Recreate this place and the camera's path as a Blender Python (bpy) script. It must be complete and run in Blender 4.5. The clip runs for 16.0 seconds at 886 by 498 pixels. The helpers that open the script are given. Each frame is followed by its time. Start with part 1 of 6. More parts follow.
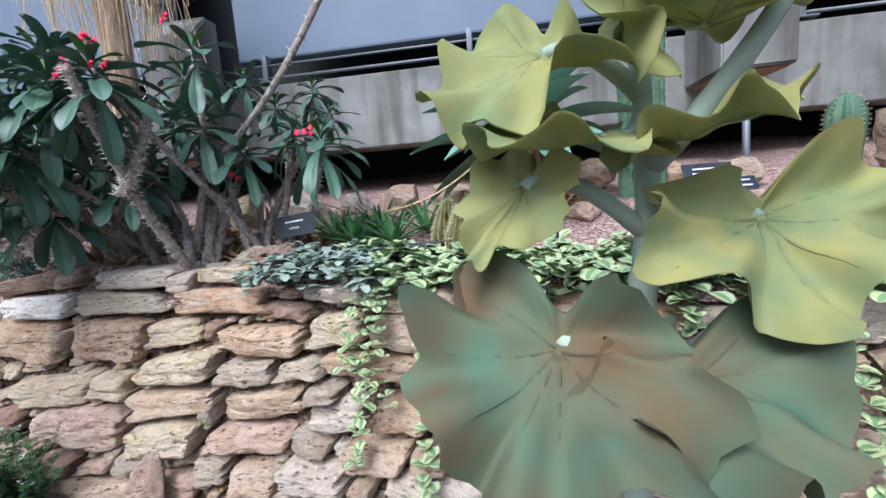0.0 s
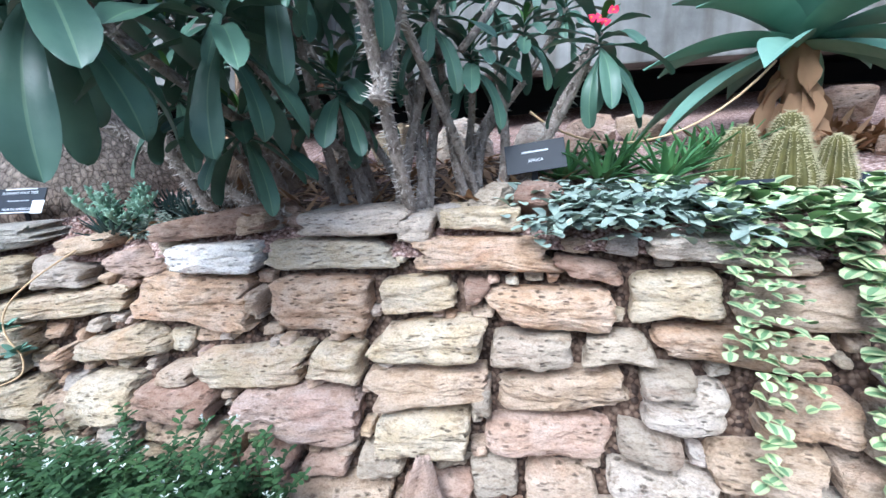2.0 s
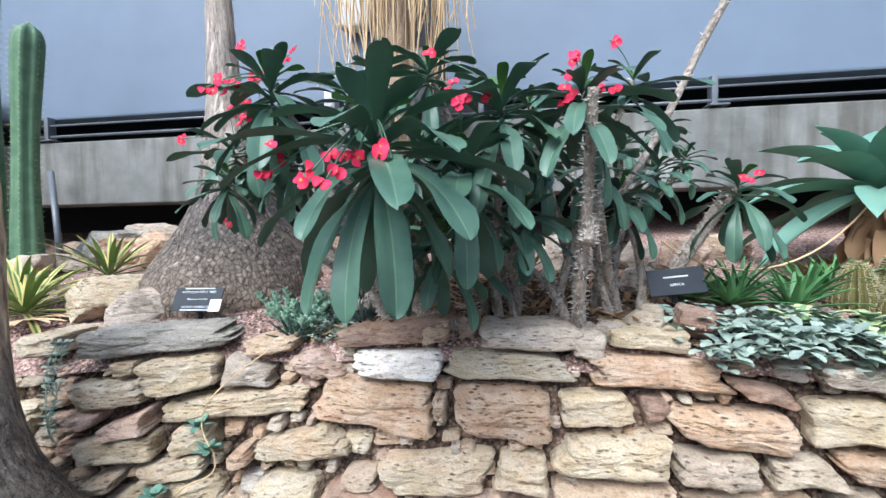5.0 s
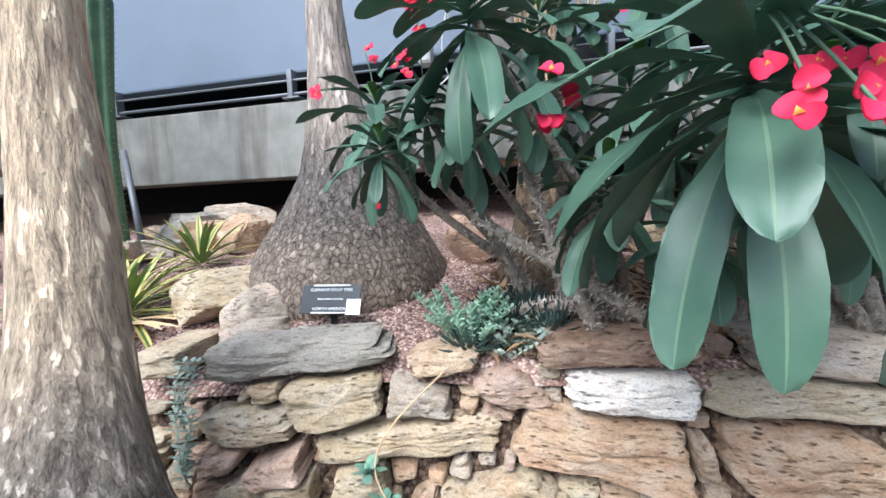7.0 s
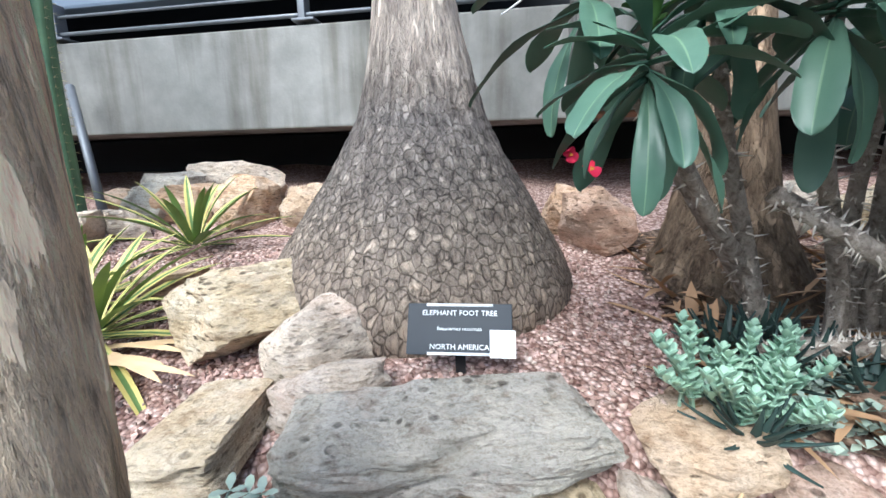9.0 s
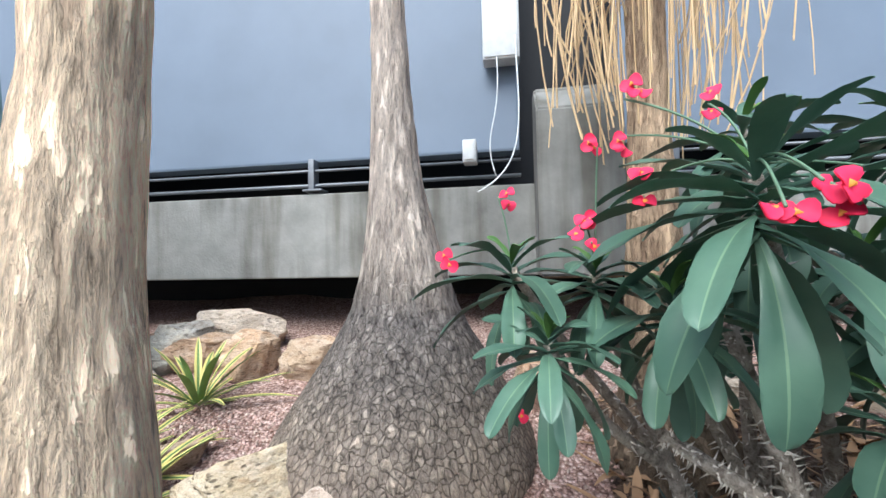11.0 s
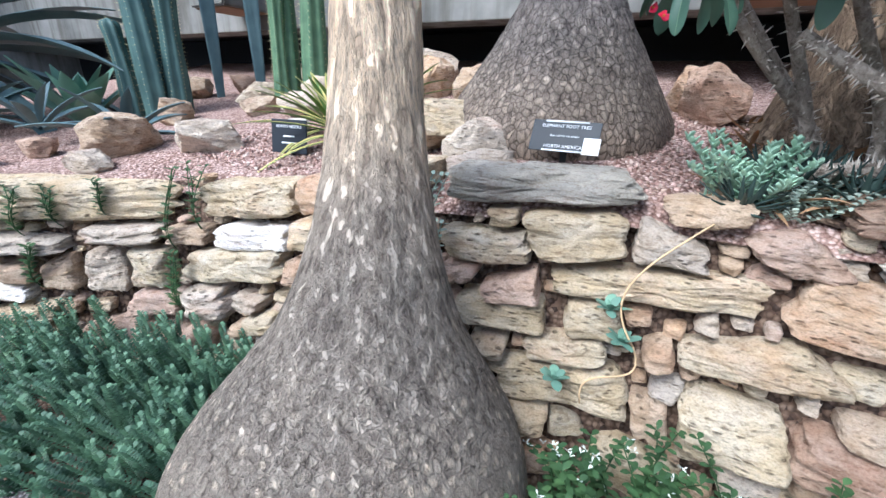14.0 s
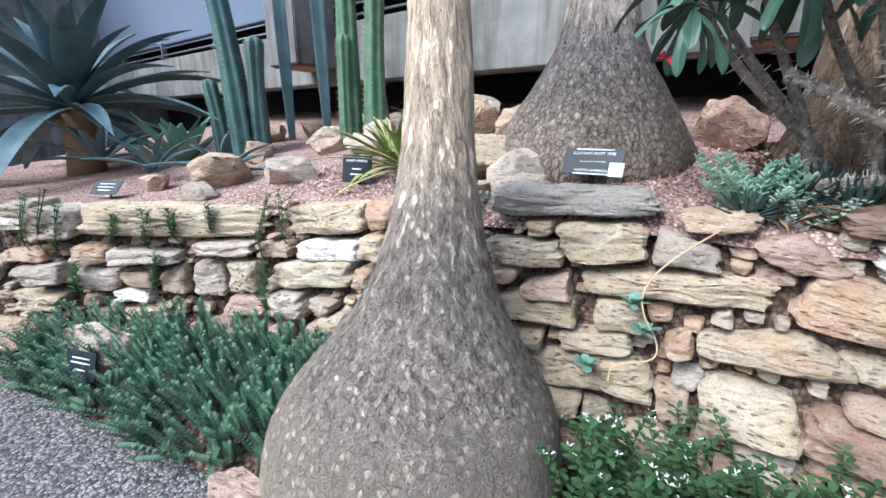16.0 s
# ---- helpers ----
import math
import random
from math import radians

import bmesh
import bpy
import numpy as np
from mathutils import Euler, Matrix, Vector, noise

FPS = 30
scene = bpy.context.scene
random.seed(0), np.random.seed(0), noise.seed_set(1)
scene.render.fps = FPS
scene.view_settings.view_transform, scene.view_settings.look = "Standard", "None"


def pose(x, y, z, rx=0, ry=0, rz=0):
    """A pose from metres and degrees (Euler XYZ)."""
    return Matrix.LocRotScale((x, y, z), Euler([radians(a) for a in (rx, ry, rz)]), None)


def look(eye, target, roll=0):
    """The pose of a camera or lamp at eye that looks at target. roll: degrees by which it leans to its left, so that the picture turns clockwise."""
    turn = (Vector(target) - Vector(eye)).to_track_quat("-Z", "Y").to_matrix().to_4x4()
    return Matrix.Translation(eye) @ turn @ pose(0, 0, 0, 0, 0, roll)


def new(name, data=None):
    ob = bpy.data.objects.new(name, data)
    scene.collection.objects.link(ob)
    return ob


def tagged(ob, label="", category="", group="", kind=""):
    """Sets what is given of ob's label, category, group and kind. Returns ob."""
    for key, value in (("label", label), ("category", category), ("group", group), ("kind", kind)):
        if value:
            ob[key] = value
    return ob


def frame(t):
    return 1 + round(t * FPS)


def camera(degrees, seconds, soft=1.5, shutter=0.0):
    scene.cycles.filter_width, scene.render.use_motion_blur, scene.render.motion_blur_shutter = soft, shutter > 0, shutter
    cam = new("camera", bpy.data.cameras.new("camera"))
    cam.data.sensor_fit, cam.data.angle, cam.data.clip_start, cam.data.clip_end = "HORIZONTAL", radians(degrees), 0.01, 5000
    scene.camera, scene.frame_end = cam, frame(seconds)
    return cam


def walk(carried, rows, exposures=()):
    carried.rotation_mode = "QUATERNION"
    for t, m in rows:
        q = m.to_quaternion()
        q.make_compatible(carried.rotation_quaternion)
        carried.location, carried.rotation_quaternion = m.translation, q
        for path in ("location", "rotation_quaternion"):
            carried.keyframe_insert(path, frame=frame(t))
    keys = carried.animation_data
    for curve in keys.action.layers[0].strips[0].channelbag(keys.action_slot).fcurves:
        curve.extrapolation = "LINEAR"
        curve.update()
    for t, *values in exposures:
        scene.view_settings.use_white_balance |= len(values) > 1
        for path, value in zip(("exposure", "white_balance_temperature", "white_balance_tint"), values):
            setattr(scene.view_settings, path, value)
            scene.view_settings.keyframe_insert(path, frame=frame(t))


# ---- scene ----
cam = camera(93.9, 16.0)
PATH = [
    (0, (0.06, 0.0, 1.226), (-0.246, 1.959, 0.964), -4.2),
    (0.5, (-0.271, 0.038, 1.215), (-0.571, 1.983, 0.863), -4.4),
    (1, (-0.599, 0.071, 1.207), (-0.88, 2.001, 0.765), -4.4),
    (1.5, (-0.881, 0.171, 1.174), (-1.164, 2.094, 0.704), -4.0),
    (2, (-1.111, 0.299, 1.176), (-1.406, 2.219, 0.702), -3.1),
    (2.5, (-1.272, 0.35, 1.174), (-1.603, 2.266, 0.705), -2.3),
    (3, (-1.457, 0.345, 1.232), (-1.769, 2.279, 0.831), -1.4),
    (3.5, (-1.595, 0.338, 1.326), (-1.877, 2.295, 1.024), -0.8),
    (3.7, (-1.649, 0.299, 1.309), (-1.92, 2.265, 1.057), -0.7),
    (5.8, (-1.803, -0.012, 1.378), (-2.142, 1.958, 1.309), -1.8),
    (6, (-1.888, 0.03, 1.372), (-2.257, 1.994, 1.28), -1.9),
    (6.5, (-2.151, 0.216, 1.383), (-2.583, 2.162, 1.222), -2.2),
    (7, (-2.389, 0.393, 1.394), (-2.842, 2.329, 1.175), -2.4),
    (7.5, (-2.627, 0.524, 1.396), (-3.049, 2.458, 1.111), -2.4),
    (8, (-2.885, 0.676, 1.448), (-3.246, 2.61, 1.087), -1.7),
    (8.5, (-3.012, 0.84, 1.434), (-3.356, 2.768, 1.025), -1.5),
    (9, (-3.055, 0.934, 1.408), (-3.376, 2.868, 1.016), -1.1),
    (9.5, (-3.043, 0.933, 1.458), (-3.351, 2.888, 1.168), -0.9),
    (10, (-2.993, 0.832, 1.652), (-3.291, 2.803, 1.486), -1.0),
    (10.2, (-2.97, 0.797, 1.706), (-3.264, 2.773, 1.604), -1.2),
    (12.3, (-2.92, 0.699, 1.775), (-3.308, 2.658, 1.887), -0.8),
    (12.5, (-2.914, 0.704, 1.726), (-3.359, 2.653, 1.755), -0.1),
    (13, (-2.909, 0.602, 1.5), (-3.559, 2.479, 1.261), 0.9),
    (13.5, (-2.861, 0.453, 1.308), (-3.682, 2.205, 0.804), 1.7),
    (14, (-2.785, 0.296, 1.205), (-3.703, 1.913, 0.468), 1.9),
    (14.5, (-2.707, 0.15, 1.124), (-3.666, 1.663, 0.237), 1.5),
    (15, (-2.651, 0.066, 1.114), (-3.64, 1.538, 0.19), 1.0),
    (15.5, (-2.646, 0.047, 1.131), (-3.687, 1.54, 0.303), 0.4),
    (16, (-2.654, 0.045, 1.188), (-3.774, 1.601, 0.619), 0.2),
]
walk(cam, [(t, look(eye, target, roll)) for t, eye, target, roll in PATH], exposures=[(0.0, 0.55, 5350, 10), (1.5, 0.96, 5100, 8), (3.5, 1.02, 5000, 5), (6.0, 0.8, 5700, 6), (7.5, 1.0, 5500, 6), (8.5, 1.05, 5500, 4), (9.5, 1.1, 5500, 4), (10.2, 1.1, 5450, 2), (12.3, 0.44, 6150, 9), (12.7, 0.48, 6050, 9), (13.5, 0.85, 5500, 7), (14.5, 0.9, 5300, 7), (16.0, 0.88, 5350, 7)])


# ---- world and light ----
world = bpy.data.worlds.new("sky")
scene.world = world
world.use_nodes = True
wn = world.node_tree
sky = wn.nodes.new("ShaderNodeTexSky")
sky.sky_type, sky.sun_disc = "NISHITA", False
sky.sun_elevation, sky.sun_rotation = radians(50), radians(200)
sky.dust_density, sky.ozone_density = 4.0, 1.0
wn.nodes["Background"].inputs["Strength"].default_value = 0.15
wn.links.new(sky.outputs[0], wn.nodes["Background"].inputs["Color"])
sun_data = bpy.data.lights.new("sun", "SUN")
sun_data.energy, sun_data.angle, sun_data.color = 2.6, radians(40), (1.0, 0.97, 0.93)
sun = new("sun", sun_data)
sun.matrix_world = look((0, 0, 10), (0.34 * 5, 0.94 * 5, 10 - 6.0))


# ---- materials ----
def nodes_of(name, rough=0.8, spec=0.3):
    m = bpy.data.materials.new(name)
    m.use_nodes = True
    b = m.node_tree.nodes["Principled BSDF"]
    b.inputs["Roughness"].default_value = rough
    b.inputs["Specular IOR Level"].default_value = spec
    return m, m.node_tree, b


def add(nt, kind, **values):
    n = nt.nodes.new(kind)
    for k, v in values.items():
        n.inputs[k.replace("_", " ")].default_value = v
    return n


def coords(nt, scale=(1, 1, 1), kind="Object"):
    tc, mp = nt.nodes.new("ShaderNodeTexCoord"), nt.nodes.new("ShaderNodeMapping")
    mp.inputs["Scale"].default_value = scale
    nt.links.new(tc.outputs[kind], mp.inputs["Vector"])
    return mp.outputs["Vector"]


def ramp(nt, fac, stops):
    r = nt.nodes.new("ShaderNodeValToRGB")
    e = r.color_ramp.elements
    while len(e) < len(stops):
        e.new(0.5)
    for el, (p, c) in zip(e, stops):
        el.position, el.color = p, (*c, 1)
    nt.links.new(fac, r.inputs["Fac"])
    return r.outputs["Color"]


def mix(nt, fac, a, b, mode="MIX"):
    m = nt.nodes.new("ShaderNodeMix")
    m.data_type, m.blend_type = "RGBA", mode
    for sock, v in ((m.inputs[0], fac), (m.inputs[6], a), (m.inputs[7], b)):
        if hasattr(v, "links"):
            nt.links.new(v, sock)
        else:
            sock.default_value = v if isinstance(v, float) else (*v, 1)
    return m.outputs[2]


def bump(nt, b, height, strength, distance=0.02, under=None):
    n = nt.nodes.new("ShaderNodeBump")
    n.inputs["Strength"].default_value, n.inputs["Distance"].default_value = strength, distance
    nt.links.new(height, n.inputs["Height"])
    if under is not None:
        nt.links.new(under, n.inputs["Normal"])
    nt.links.new(n.outputs["Normal"], b.inputs["Normal"])
    return n.outputs["Normal"]


def stone_material(name, light, mid, dark, strata=1.0):
    """Pitted, layered limestone: colour per stone, streaks along the bed, pits and stains."""
    m, nt, b = nodes_of(name, 0.92, 0.15)
    info = nt.nodes.new("ShaderNodeObjectInfo")
    geo = nt.nodes.new("ShaderNodeNewGeometry")
    shift = nt.nodes.new("ShaderNodeVectorMath")
    shift.operation = "MULTIPLY_ADD"
    shift.inputs[1].default_value = (1, 1, 1.7)
    nt.links.new(geo.outputs["Position"], shift.inputs[0])
    nt.links.new(info.outputs["Random"], shift.inputs[2])
    v = shift.outputs[0]
    n1 = add(nt, "ShaderNodeTexNoise", Scale=9.0, Detail=9.0, Roughness=0.7)
    n2 = add(nt, "ShaderNodeTexNoise", Scale=38.0, Detail=6.0, Roughness=0.7)
    n3 = add(nt, "ShaderNodeTexNoise", Scale=5.0, Detail=6.0, Roughness=0.7)
    pits = add(nt, "ShaderNodeTexVoronoi", Scale=46.0)
    fine = add(nt, "ShaderNodeTexNoise", Scale=120.0, Detail=6.0, Roughness=0.75)
    hue = add(nt, "ShaderNodeTexNoise", Scale=3.2, Detail=5.0, Roughness=0.6, Distortion=0.6)
    bed = nt.nodes.new("ShaderNodeVectorMath")
    bed.operation = "MULTIPLY"
    bed.inputs[1].default_value = (0.55, 0.55, 1.25)
    nt.links.new(v, bed.inputs[0])
    for n in (n1, n3, fine, hue):
        nt.links.new(v, n.inputs["Vector"])
    for n in (n2, pits):
        nt.links.new(bed.outputs[0], n.inputs["Vector"])
    col = ramp(nt, n1.outputs["Fac"], [(0.22, tuple(0.45 * a + 0.55 * c for a, c in zip(dark, mid))), (0.42, mid), (0.6, light)])
    col = mix(nt, 0.75, col, ramp(nt, hue.outputs["Fac"], [(0.32, (1.04, 0.9, 0.84)), (0.46, (1.0, 1.0, 1.0)), (0.56, (1.06, 1.04, 0.98)), (0.68, (0.92, 0.95, 0.98))]), "MULTIPLY")
    tint = ramp(nt, info.outputs["Random"], [(0.0, (0.86, 0.8, 0.74)), (0.35, (1.0, 0.93, 0.84)), (0.7, (1.08, 1.0, 0.9)), (1.0, (0.92, 0.9, 0.88))])
    col = mix(nt, 0.85, col, tint, "MULTIPLY")
    pit_mask = ramp(nt, n3.outputs["Fac"], [(0.44, (0, 0, 0)), (0.56, (1, 1, 1))])
    pit = ramp(nt, pits.outputs["Distance"], [(0.17, (0.10, 0.075, 0.06)), (0.31, (1, 1, 1))])
    pit2 = mix(nt, pit_mask, (1, 1, 1), pit)
    col = mix(nt, 0.65, col, pit2, "MULTIPLY")
    stain = ramp(nt, n2.outputs["Fac"], [(0.34, (0.5, 0.42, 0.36)), (0.47, (1, 1, 1)), (0.66, (1.1, 1.1, 1.1))])
    col = mix(nt, 0.7, col, stain, "MULTIPLY")
    col = mix(nt, 0.7, col, ramp(nt, fine.outputs["Fac"], [(0.36, (0.6, 0.56, 0.52)), (0.5, (1, 1, 1)), (0.64, (1.12, 1.12, 1.1))]), "MULTIPLY")
    nt.links.new(col, b.inputs["Base Color"])
    first = bump(nt, b, n1.outputs["Fac"], 0.6 * strata, 0.025)
    second = bump(nt, b, n2.outputs["Fac"], 1.0 * strata, 0.022, first)
    third = bump(nt, b, pit2, 1.0, 0.014, second)
    bump(nt, b, fine.outputs["Fac"], 0.8, 0.006, third)
    return m


STONE = {
    "t": stone_material("tan_stone", (0.613, 0.513, 0.419), (0.502, 0.392, 0.293), (0.307, 0.224, 0.166)),
    "o": stone_material("orange_stone", (0.650, 0.531, 0.429), (0.558, 0.402, 0.283), (0.334, 0.215, 0.156)),
    "y": stone_material("yellow_stone", (0.669, 0.607, 0.498), (0.594, 0.504, 0.361), (0.372, 0.290, 0.205)),
    "p": stone_material("pale_stone", (0.668, 0.616, 0.565), (0.566, 0.504, 0.440), (0.344, 0.280, 0.235)),
    "k": stone_material("pink_stone", (0.625, 0.50, 0.435), (0.53, 0.39, 0.315), (0.334, 0.225, 0.175)),
    "g": stone_material("grey_stone", (0.56, 0.505, 0.43), (0.45, 0.395, 0.325), (0.27, 0.225, 0.18)),
    "r": stone_material("red_brown_stone", (0.483, 0.374, 0.312), (0.371, 0.252, 0.195), (0.204, 0.130, 0.098)),
    "w": stone_material("white_stone", (0.880, 0.880, 0.880), (0.880, 0.880, 0.880), (0.649, 0.630, 0.570), 0.7),
    "s": stone_material("grey_slab_stone", (0.557, 0.550, 0.517), (0.446, 0.439, 0.410), (0.242, 0.234, 0.214), 1.3),
}


def gravel_material(name, a, b_, c, scale, rough=0.9, strength=1.0):
    m, nt, b = nodes_of(name, rough, 0.2)
    v = coords(nt)
    vo = add(nt, "ShaderNodeTexVoronoi", Scale=scale)
    no = add(nt, "ShaderNodeTexNoise", Scale=2.2, Detail=5.0)
    fine = add(nt, "ShaderNodeTexNoise", Scale=scale * 2.5, Detail=4.0)
    for n in (vo, no, fine):
        nt.links.new(v, n.inputs["Vector"])
    sep = nt.nodes.new("ShaderNodeSeparateColor")
    nt.links.new(vo.outputs["Color"], sep.inputs[0])
    col = ramp(nt, sep.outputs[0], [(0.1, c), (0.45, b_), (0.8, a)])
    gap = ramp(nt, vo.outputs["Distance"], [(0.3, (1, 1, 1)), (0.62, (0.45, 0.4, 0.38))])
    col = mix(nt, 0.9, col, gap, "MULTIPLY")
    blot = ramp(nt, no.outputs["Fac"], [(0.35, (0.8, 0.76, 0.72)), (0.65, (1.05, 1.03, 1.0))])
    col = mix(nt, 0.8, col, blot, "MULTIPLY")
    nt.links.new(col, b.inputs["Base Color"])
    inv = nt.nodes.new("ShaderNodeMath")
    inv.operation = "SUBTRACT"
    inv.inputs[0].default_value = 1.0
    nt.links.new(vo.outputs["Distance"], inv.inputs[1])
    one = bump(nt, b, inv.outputs[0], strength, 0.012)
    bump(nt, b, fine.outputs["Fac"], 0.4, 0.004, one)
    return m


RED_GRAVEL = gravel_material("red_crushed_gravel", (0.66, 0.51, 0.46), (0.50, 0.35, 0.30), (0.30, 0.19, 0.16), 75.0)
PATH_GRAVEL = gravel_material("exposed_aggregate", (0.38, 0.37, 0.38), (0.20, 0.195, 0.205), (0.08, 0.08, 0.09), 95.0, 0.75, 0.6)
SOIL = gravel_material("brown_soil", (0.26, 0.19, 0.14), (0.16, 0.11, 0.08), (0.07, 0.05, 0.04), 60.0)
CHIP = [gravel_material("gravel_chip_" + n, a, a, b, 30.0) for n, a, b in (("rose", (0.66, 0.48, 0.43), (0.52, 0.35, 0.3)), ("buff", (0.72, 0.61, 0.54), (0.58, 0.45, 0.38)), ("dark", (0.40, 0.26, 0.22), (0.28, 0.17, 0.14)))]


def concrete_material():
    m, nt, b = nodes_of("board_marked_concrete", 0.9, 0.2)
    geo = nt.nodes.new("ShaderNodeNewGeometry")
    big = add(nt, "ShaderNodeTexNoise", Scale=1.6, Detail=6.0, Roughness=0.6)
    fine = add(nt, "ShaderNodeTexNoise", Scale=60.0, Detail=5.0)
    nt.links.new(geo.outputs["Position"], big.inputs["Vector"])
    nt.links.new(geo.outputs["Position"], fine.inputs["Vector"])
    mp = nt.nodes.new("ShaderNodeMapping")
    mp.inputs["Scale"].default_value = (7, 7, 0.7)
    nt.links.new(geo.outputs["Position"], mp.inputs["Vector"])
    drip = add(nt, "ShaderNodeTexNoise", Scale=1.0, Detail=5.0)
    nt.links.new(mp.outputs[0], drip.inputs["Vector"])
    col = ramp(nt, big.outputs["Fac"], [(0.3, (0.115, 0.114, 0.106)), (0.5, (0.205, 0.203, 0.188)), (0.72, (0.31, 0.306, 0.285))])
    dcol = ramp(nt, drip.outputs["Fac"], [(0.36, (0.5, 0.47, 0.42)), (0.54, (1, 1, 1))])
    col = mix(nt, 0.75, col, dcol, "MULTIPLY")
    nt.links.new(col, b.inputs["Base Color"])
    bump(nt, b, fine.outputs["Fac"], 0.35, 0.006)
    return m


def plain_material(name, colour, rough, spec=0.3, metal=0.0, grain=20.0, vary=0.15, relief=0.15):
    m, nt, b = nodes_of(name, rough, spec)
    b.inputs["Metallic"].default_value = metal
    v = coords(nt)
    n = add(nt, "ShaderNodeTexNoise", Scale=grain, Detail=5.0)
    n2 = add(nt, "ShaderNodeTexNoise", Scale=grain / 12, Detail=4.0)
    nt.links.new(v, n.inputs["Vector"])
    nt.links.new(v, n2.inputs["Vector"])
    lo, hi = tuple(c * (1 - vary) for c in colour), tuple(min(1, c * (1 + vary)) for c in colour)
    col = mix(nt, 0.5, ramp(nt, n.outputs["Fac"], [(0.3, lo), (0.7, hi)]), ramp(nt, n2.outputs["Fac"], [(0.3, lo), (0.7, hi)]))
    nt.links.new(col, b.inputs["Base Color"])
    bump(nt, b, n.outputs["Fac"], relief, 0.004)
    return m


CONCRETE = concrete_material()
PANEL = plain_material("blue_grey_painted_sheet", (0.155, 0.19, 0.245), 0.5, 0.3, 0, 3.0, 0.1, 0.02)
# near-black colour that holds the shade of the recesses round the beam
SHADE_BLACK = plain_material("recess_shade_black", (0.012, 0.013, 0.016), 0.6, 0.3)
RAIL = plain_material("dull_galvanised_pipe", (0.16, 0.17, 0.185), 0.5, 0.4, 0.4)
RUST = plain_material("rusty_brown_soffit", (0.26, 0.16, 0.1), 0.85)
BOXGREY = plain_material("light_grey_enamel", (0.55, 0.56, 0.56), 0.5)
SIGN = plain_material("black_engraved_plastic", (0.018, 0.023, 0.03), 0.45, 0.28)
WHITE = plain_material("white_engraving", (0.75, 0.77, 0.78), 0.6)
STAKE = plain_material("black_plastic_stake", (0.015, 0.015, 0.016), 0.5)
TIMBER = plain_material("dark_brown_timber", (0.06, 0.04, 0.03), 0.8)


def bark_material(name, ridge, groove, scale, tall, strength, cells=25.0, cell_tall=1.3, by_height=None):
    """Bark: upright fissures from stretched noise and a net of cracked plates; by_height names how
    tone, fissures, plates and pale scales change on the way up the trunk."""
    m, nt, b = nodes_of(name, 0.9, 0.15)
    v = coords(nt, (scale, scale, scale / tall))
    warp = add(nt, "ShaderNodeTexNoise", Scale=0.7, Detail=5.0)
    nt.links.new(v, warp.inputs["Vector"])

    def warped(vec, amount):
        node = nt.nodes.new("ShaderNodeVectorMath")
        node.operation = "MULTIPLY_ADD"
        node.inputs[1].default_value = (amount,) * 3
        nt.links.new(warp.outputs["Color"], node.inputs[0])
        nt.links.new(vec, node.inputs[2])
        return node.outputs[0]

    bent = warped(v, 0.8)
    fissure = add(nt, "ShaderNodeTexNoise", Scale=1.1, Detail=7.0, Roughness=0.62)
    grain = add(nt, "ShaderNodeTexNoise", Scale=5.0, Detail=6.0, Roughness=0.7)
    large = add(nt, "ShaderNodeTexNoise", Scale=0.16, Detail=4.0)
    nt.links.new(bent, fissure.inputs["Vector"])
    nt.links.new(v, grain.inputs["Vector"])
    nt.links.new(v, large.inputs["Vector"])
    net_at = warped(coords(nt, (cells, cells, cells / cell_tall)), 0.9)
    edge = add(nt, "ShaderNodeTexVoronoi", Scale=1.0)
    edge.feature = "DISTANCE_TO_EDGE"
    scale_spot = add(nt, "ShaderNodeTexVoronoi", Scale=1.0)
    nt.links.new(net_at, edge.inputs["Vector"])
    nt.links.new(net_at, scale_spot.inputs["Vector"])
    mid = tuple((a * 0.62 + c * 0.38) for a, c in zip(ridge, groove))
    tint, fiss, net, spot = (1, 1, 1), 1.0, 0.0, 0.0
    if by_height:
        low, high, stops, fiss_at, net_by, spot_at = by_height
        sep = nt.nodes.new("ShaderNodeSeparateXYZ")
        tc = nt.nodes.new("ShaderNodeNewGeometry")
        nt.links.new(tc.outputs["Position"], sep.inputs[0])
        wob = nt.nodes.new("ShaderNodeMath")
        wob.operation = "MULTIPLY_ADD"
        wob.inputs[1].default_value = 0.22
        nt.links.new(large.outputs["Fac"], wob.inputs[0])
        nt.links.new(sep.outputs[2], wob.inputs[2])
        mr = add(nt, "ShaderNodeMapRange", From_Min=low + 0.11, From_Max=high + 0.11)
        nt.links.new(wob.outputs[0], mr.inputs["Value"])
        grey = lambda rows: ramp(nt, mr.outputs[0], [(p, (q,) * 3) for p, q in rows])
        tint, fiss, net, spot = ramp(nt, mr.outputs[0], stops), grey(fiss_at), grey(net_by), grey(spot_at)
    lines = ramp(nt, fissure.outputs["Fac"], [(0.36, groove), (0.46, mid), (0.60, ridge)])
    plain = ramp(nt, grain.outputs["Fac"], [(0.3, tuple(q * 0.9 for q in mid)), (0.7, tuple(q * 1.1 for q in mid))])
    col = mix(nt, fiss, plain, lines)
    speck = ramp(nt, grain.outputs["Fac"], [(0.32, (0.66, 0.64, 0.62)), (0.5, (1, 1, 1)), (0.7, (1.16, 1.15, 1.12))])
    col = mix(nt, 0.8, col, speck, "MULTIPLY")
    crack = ramp(nt, edge.outputs["Distance"], [(0.0, (0.2, 0.185, 0.175)), (0.03, (0.5, 0.48, 0.46)), (0.09, (0.97, 0.97, 0.97)), (0.4, (1.12, 1.1, 1.07))])
    col = mix(nt, net, col, crack, "MULTIPLY")
    plate = ramp(nt, scale_spot.outputs["Color"], [(0.2, (0.76, 0.75, 0.76)), (0.5, (0.96, 0.96, 0.96)), (0.8, (1.16, 1.14, 1.11))])
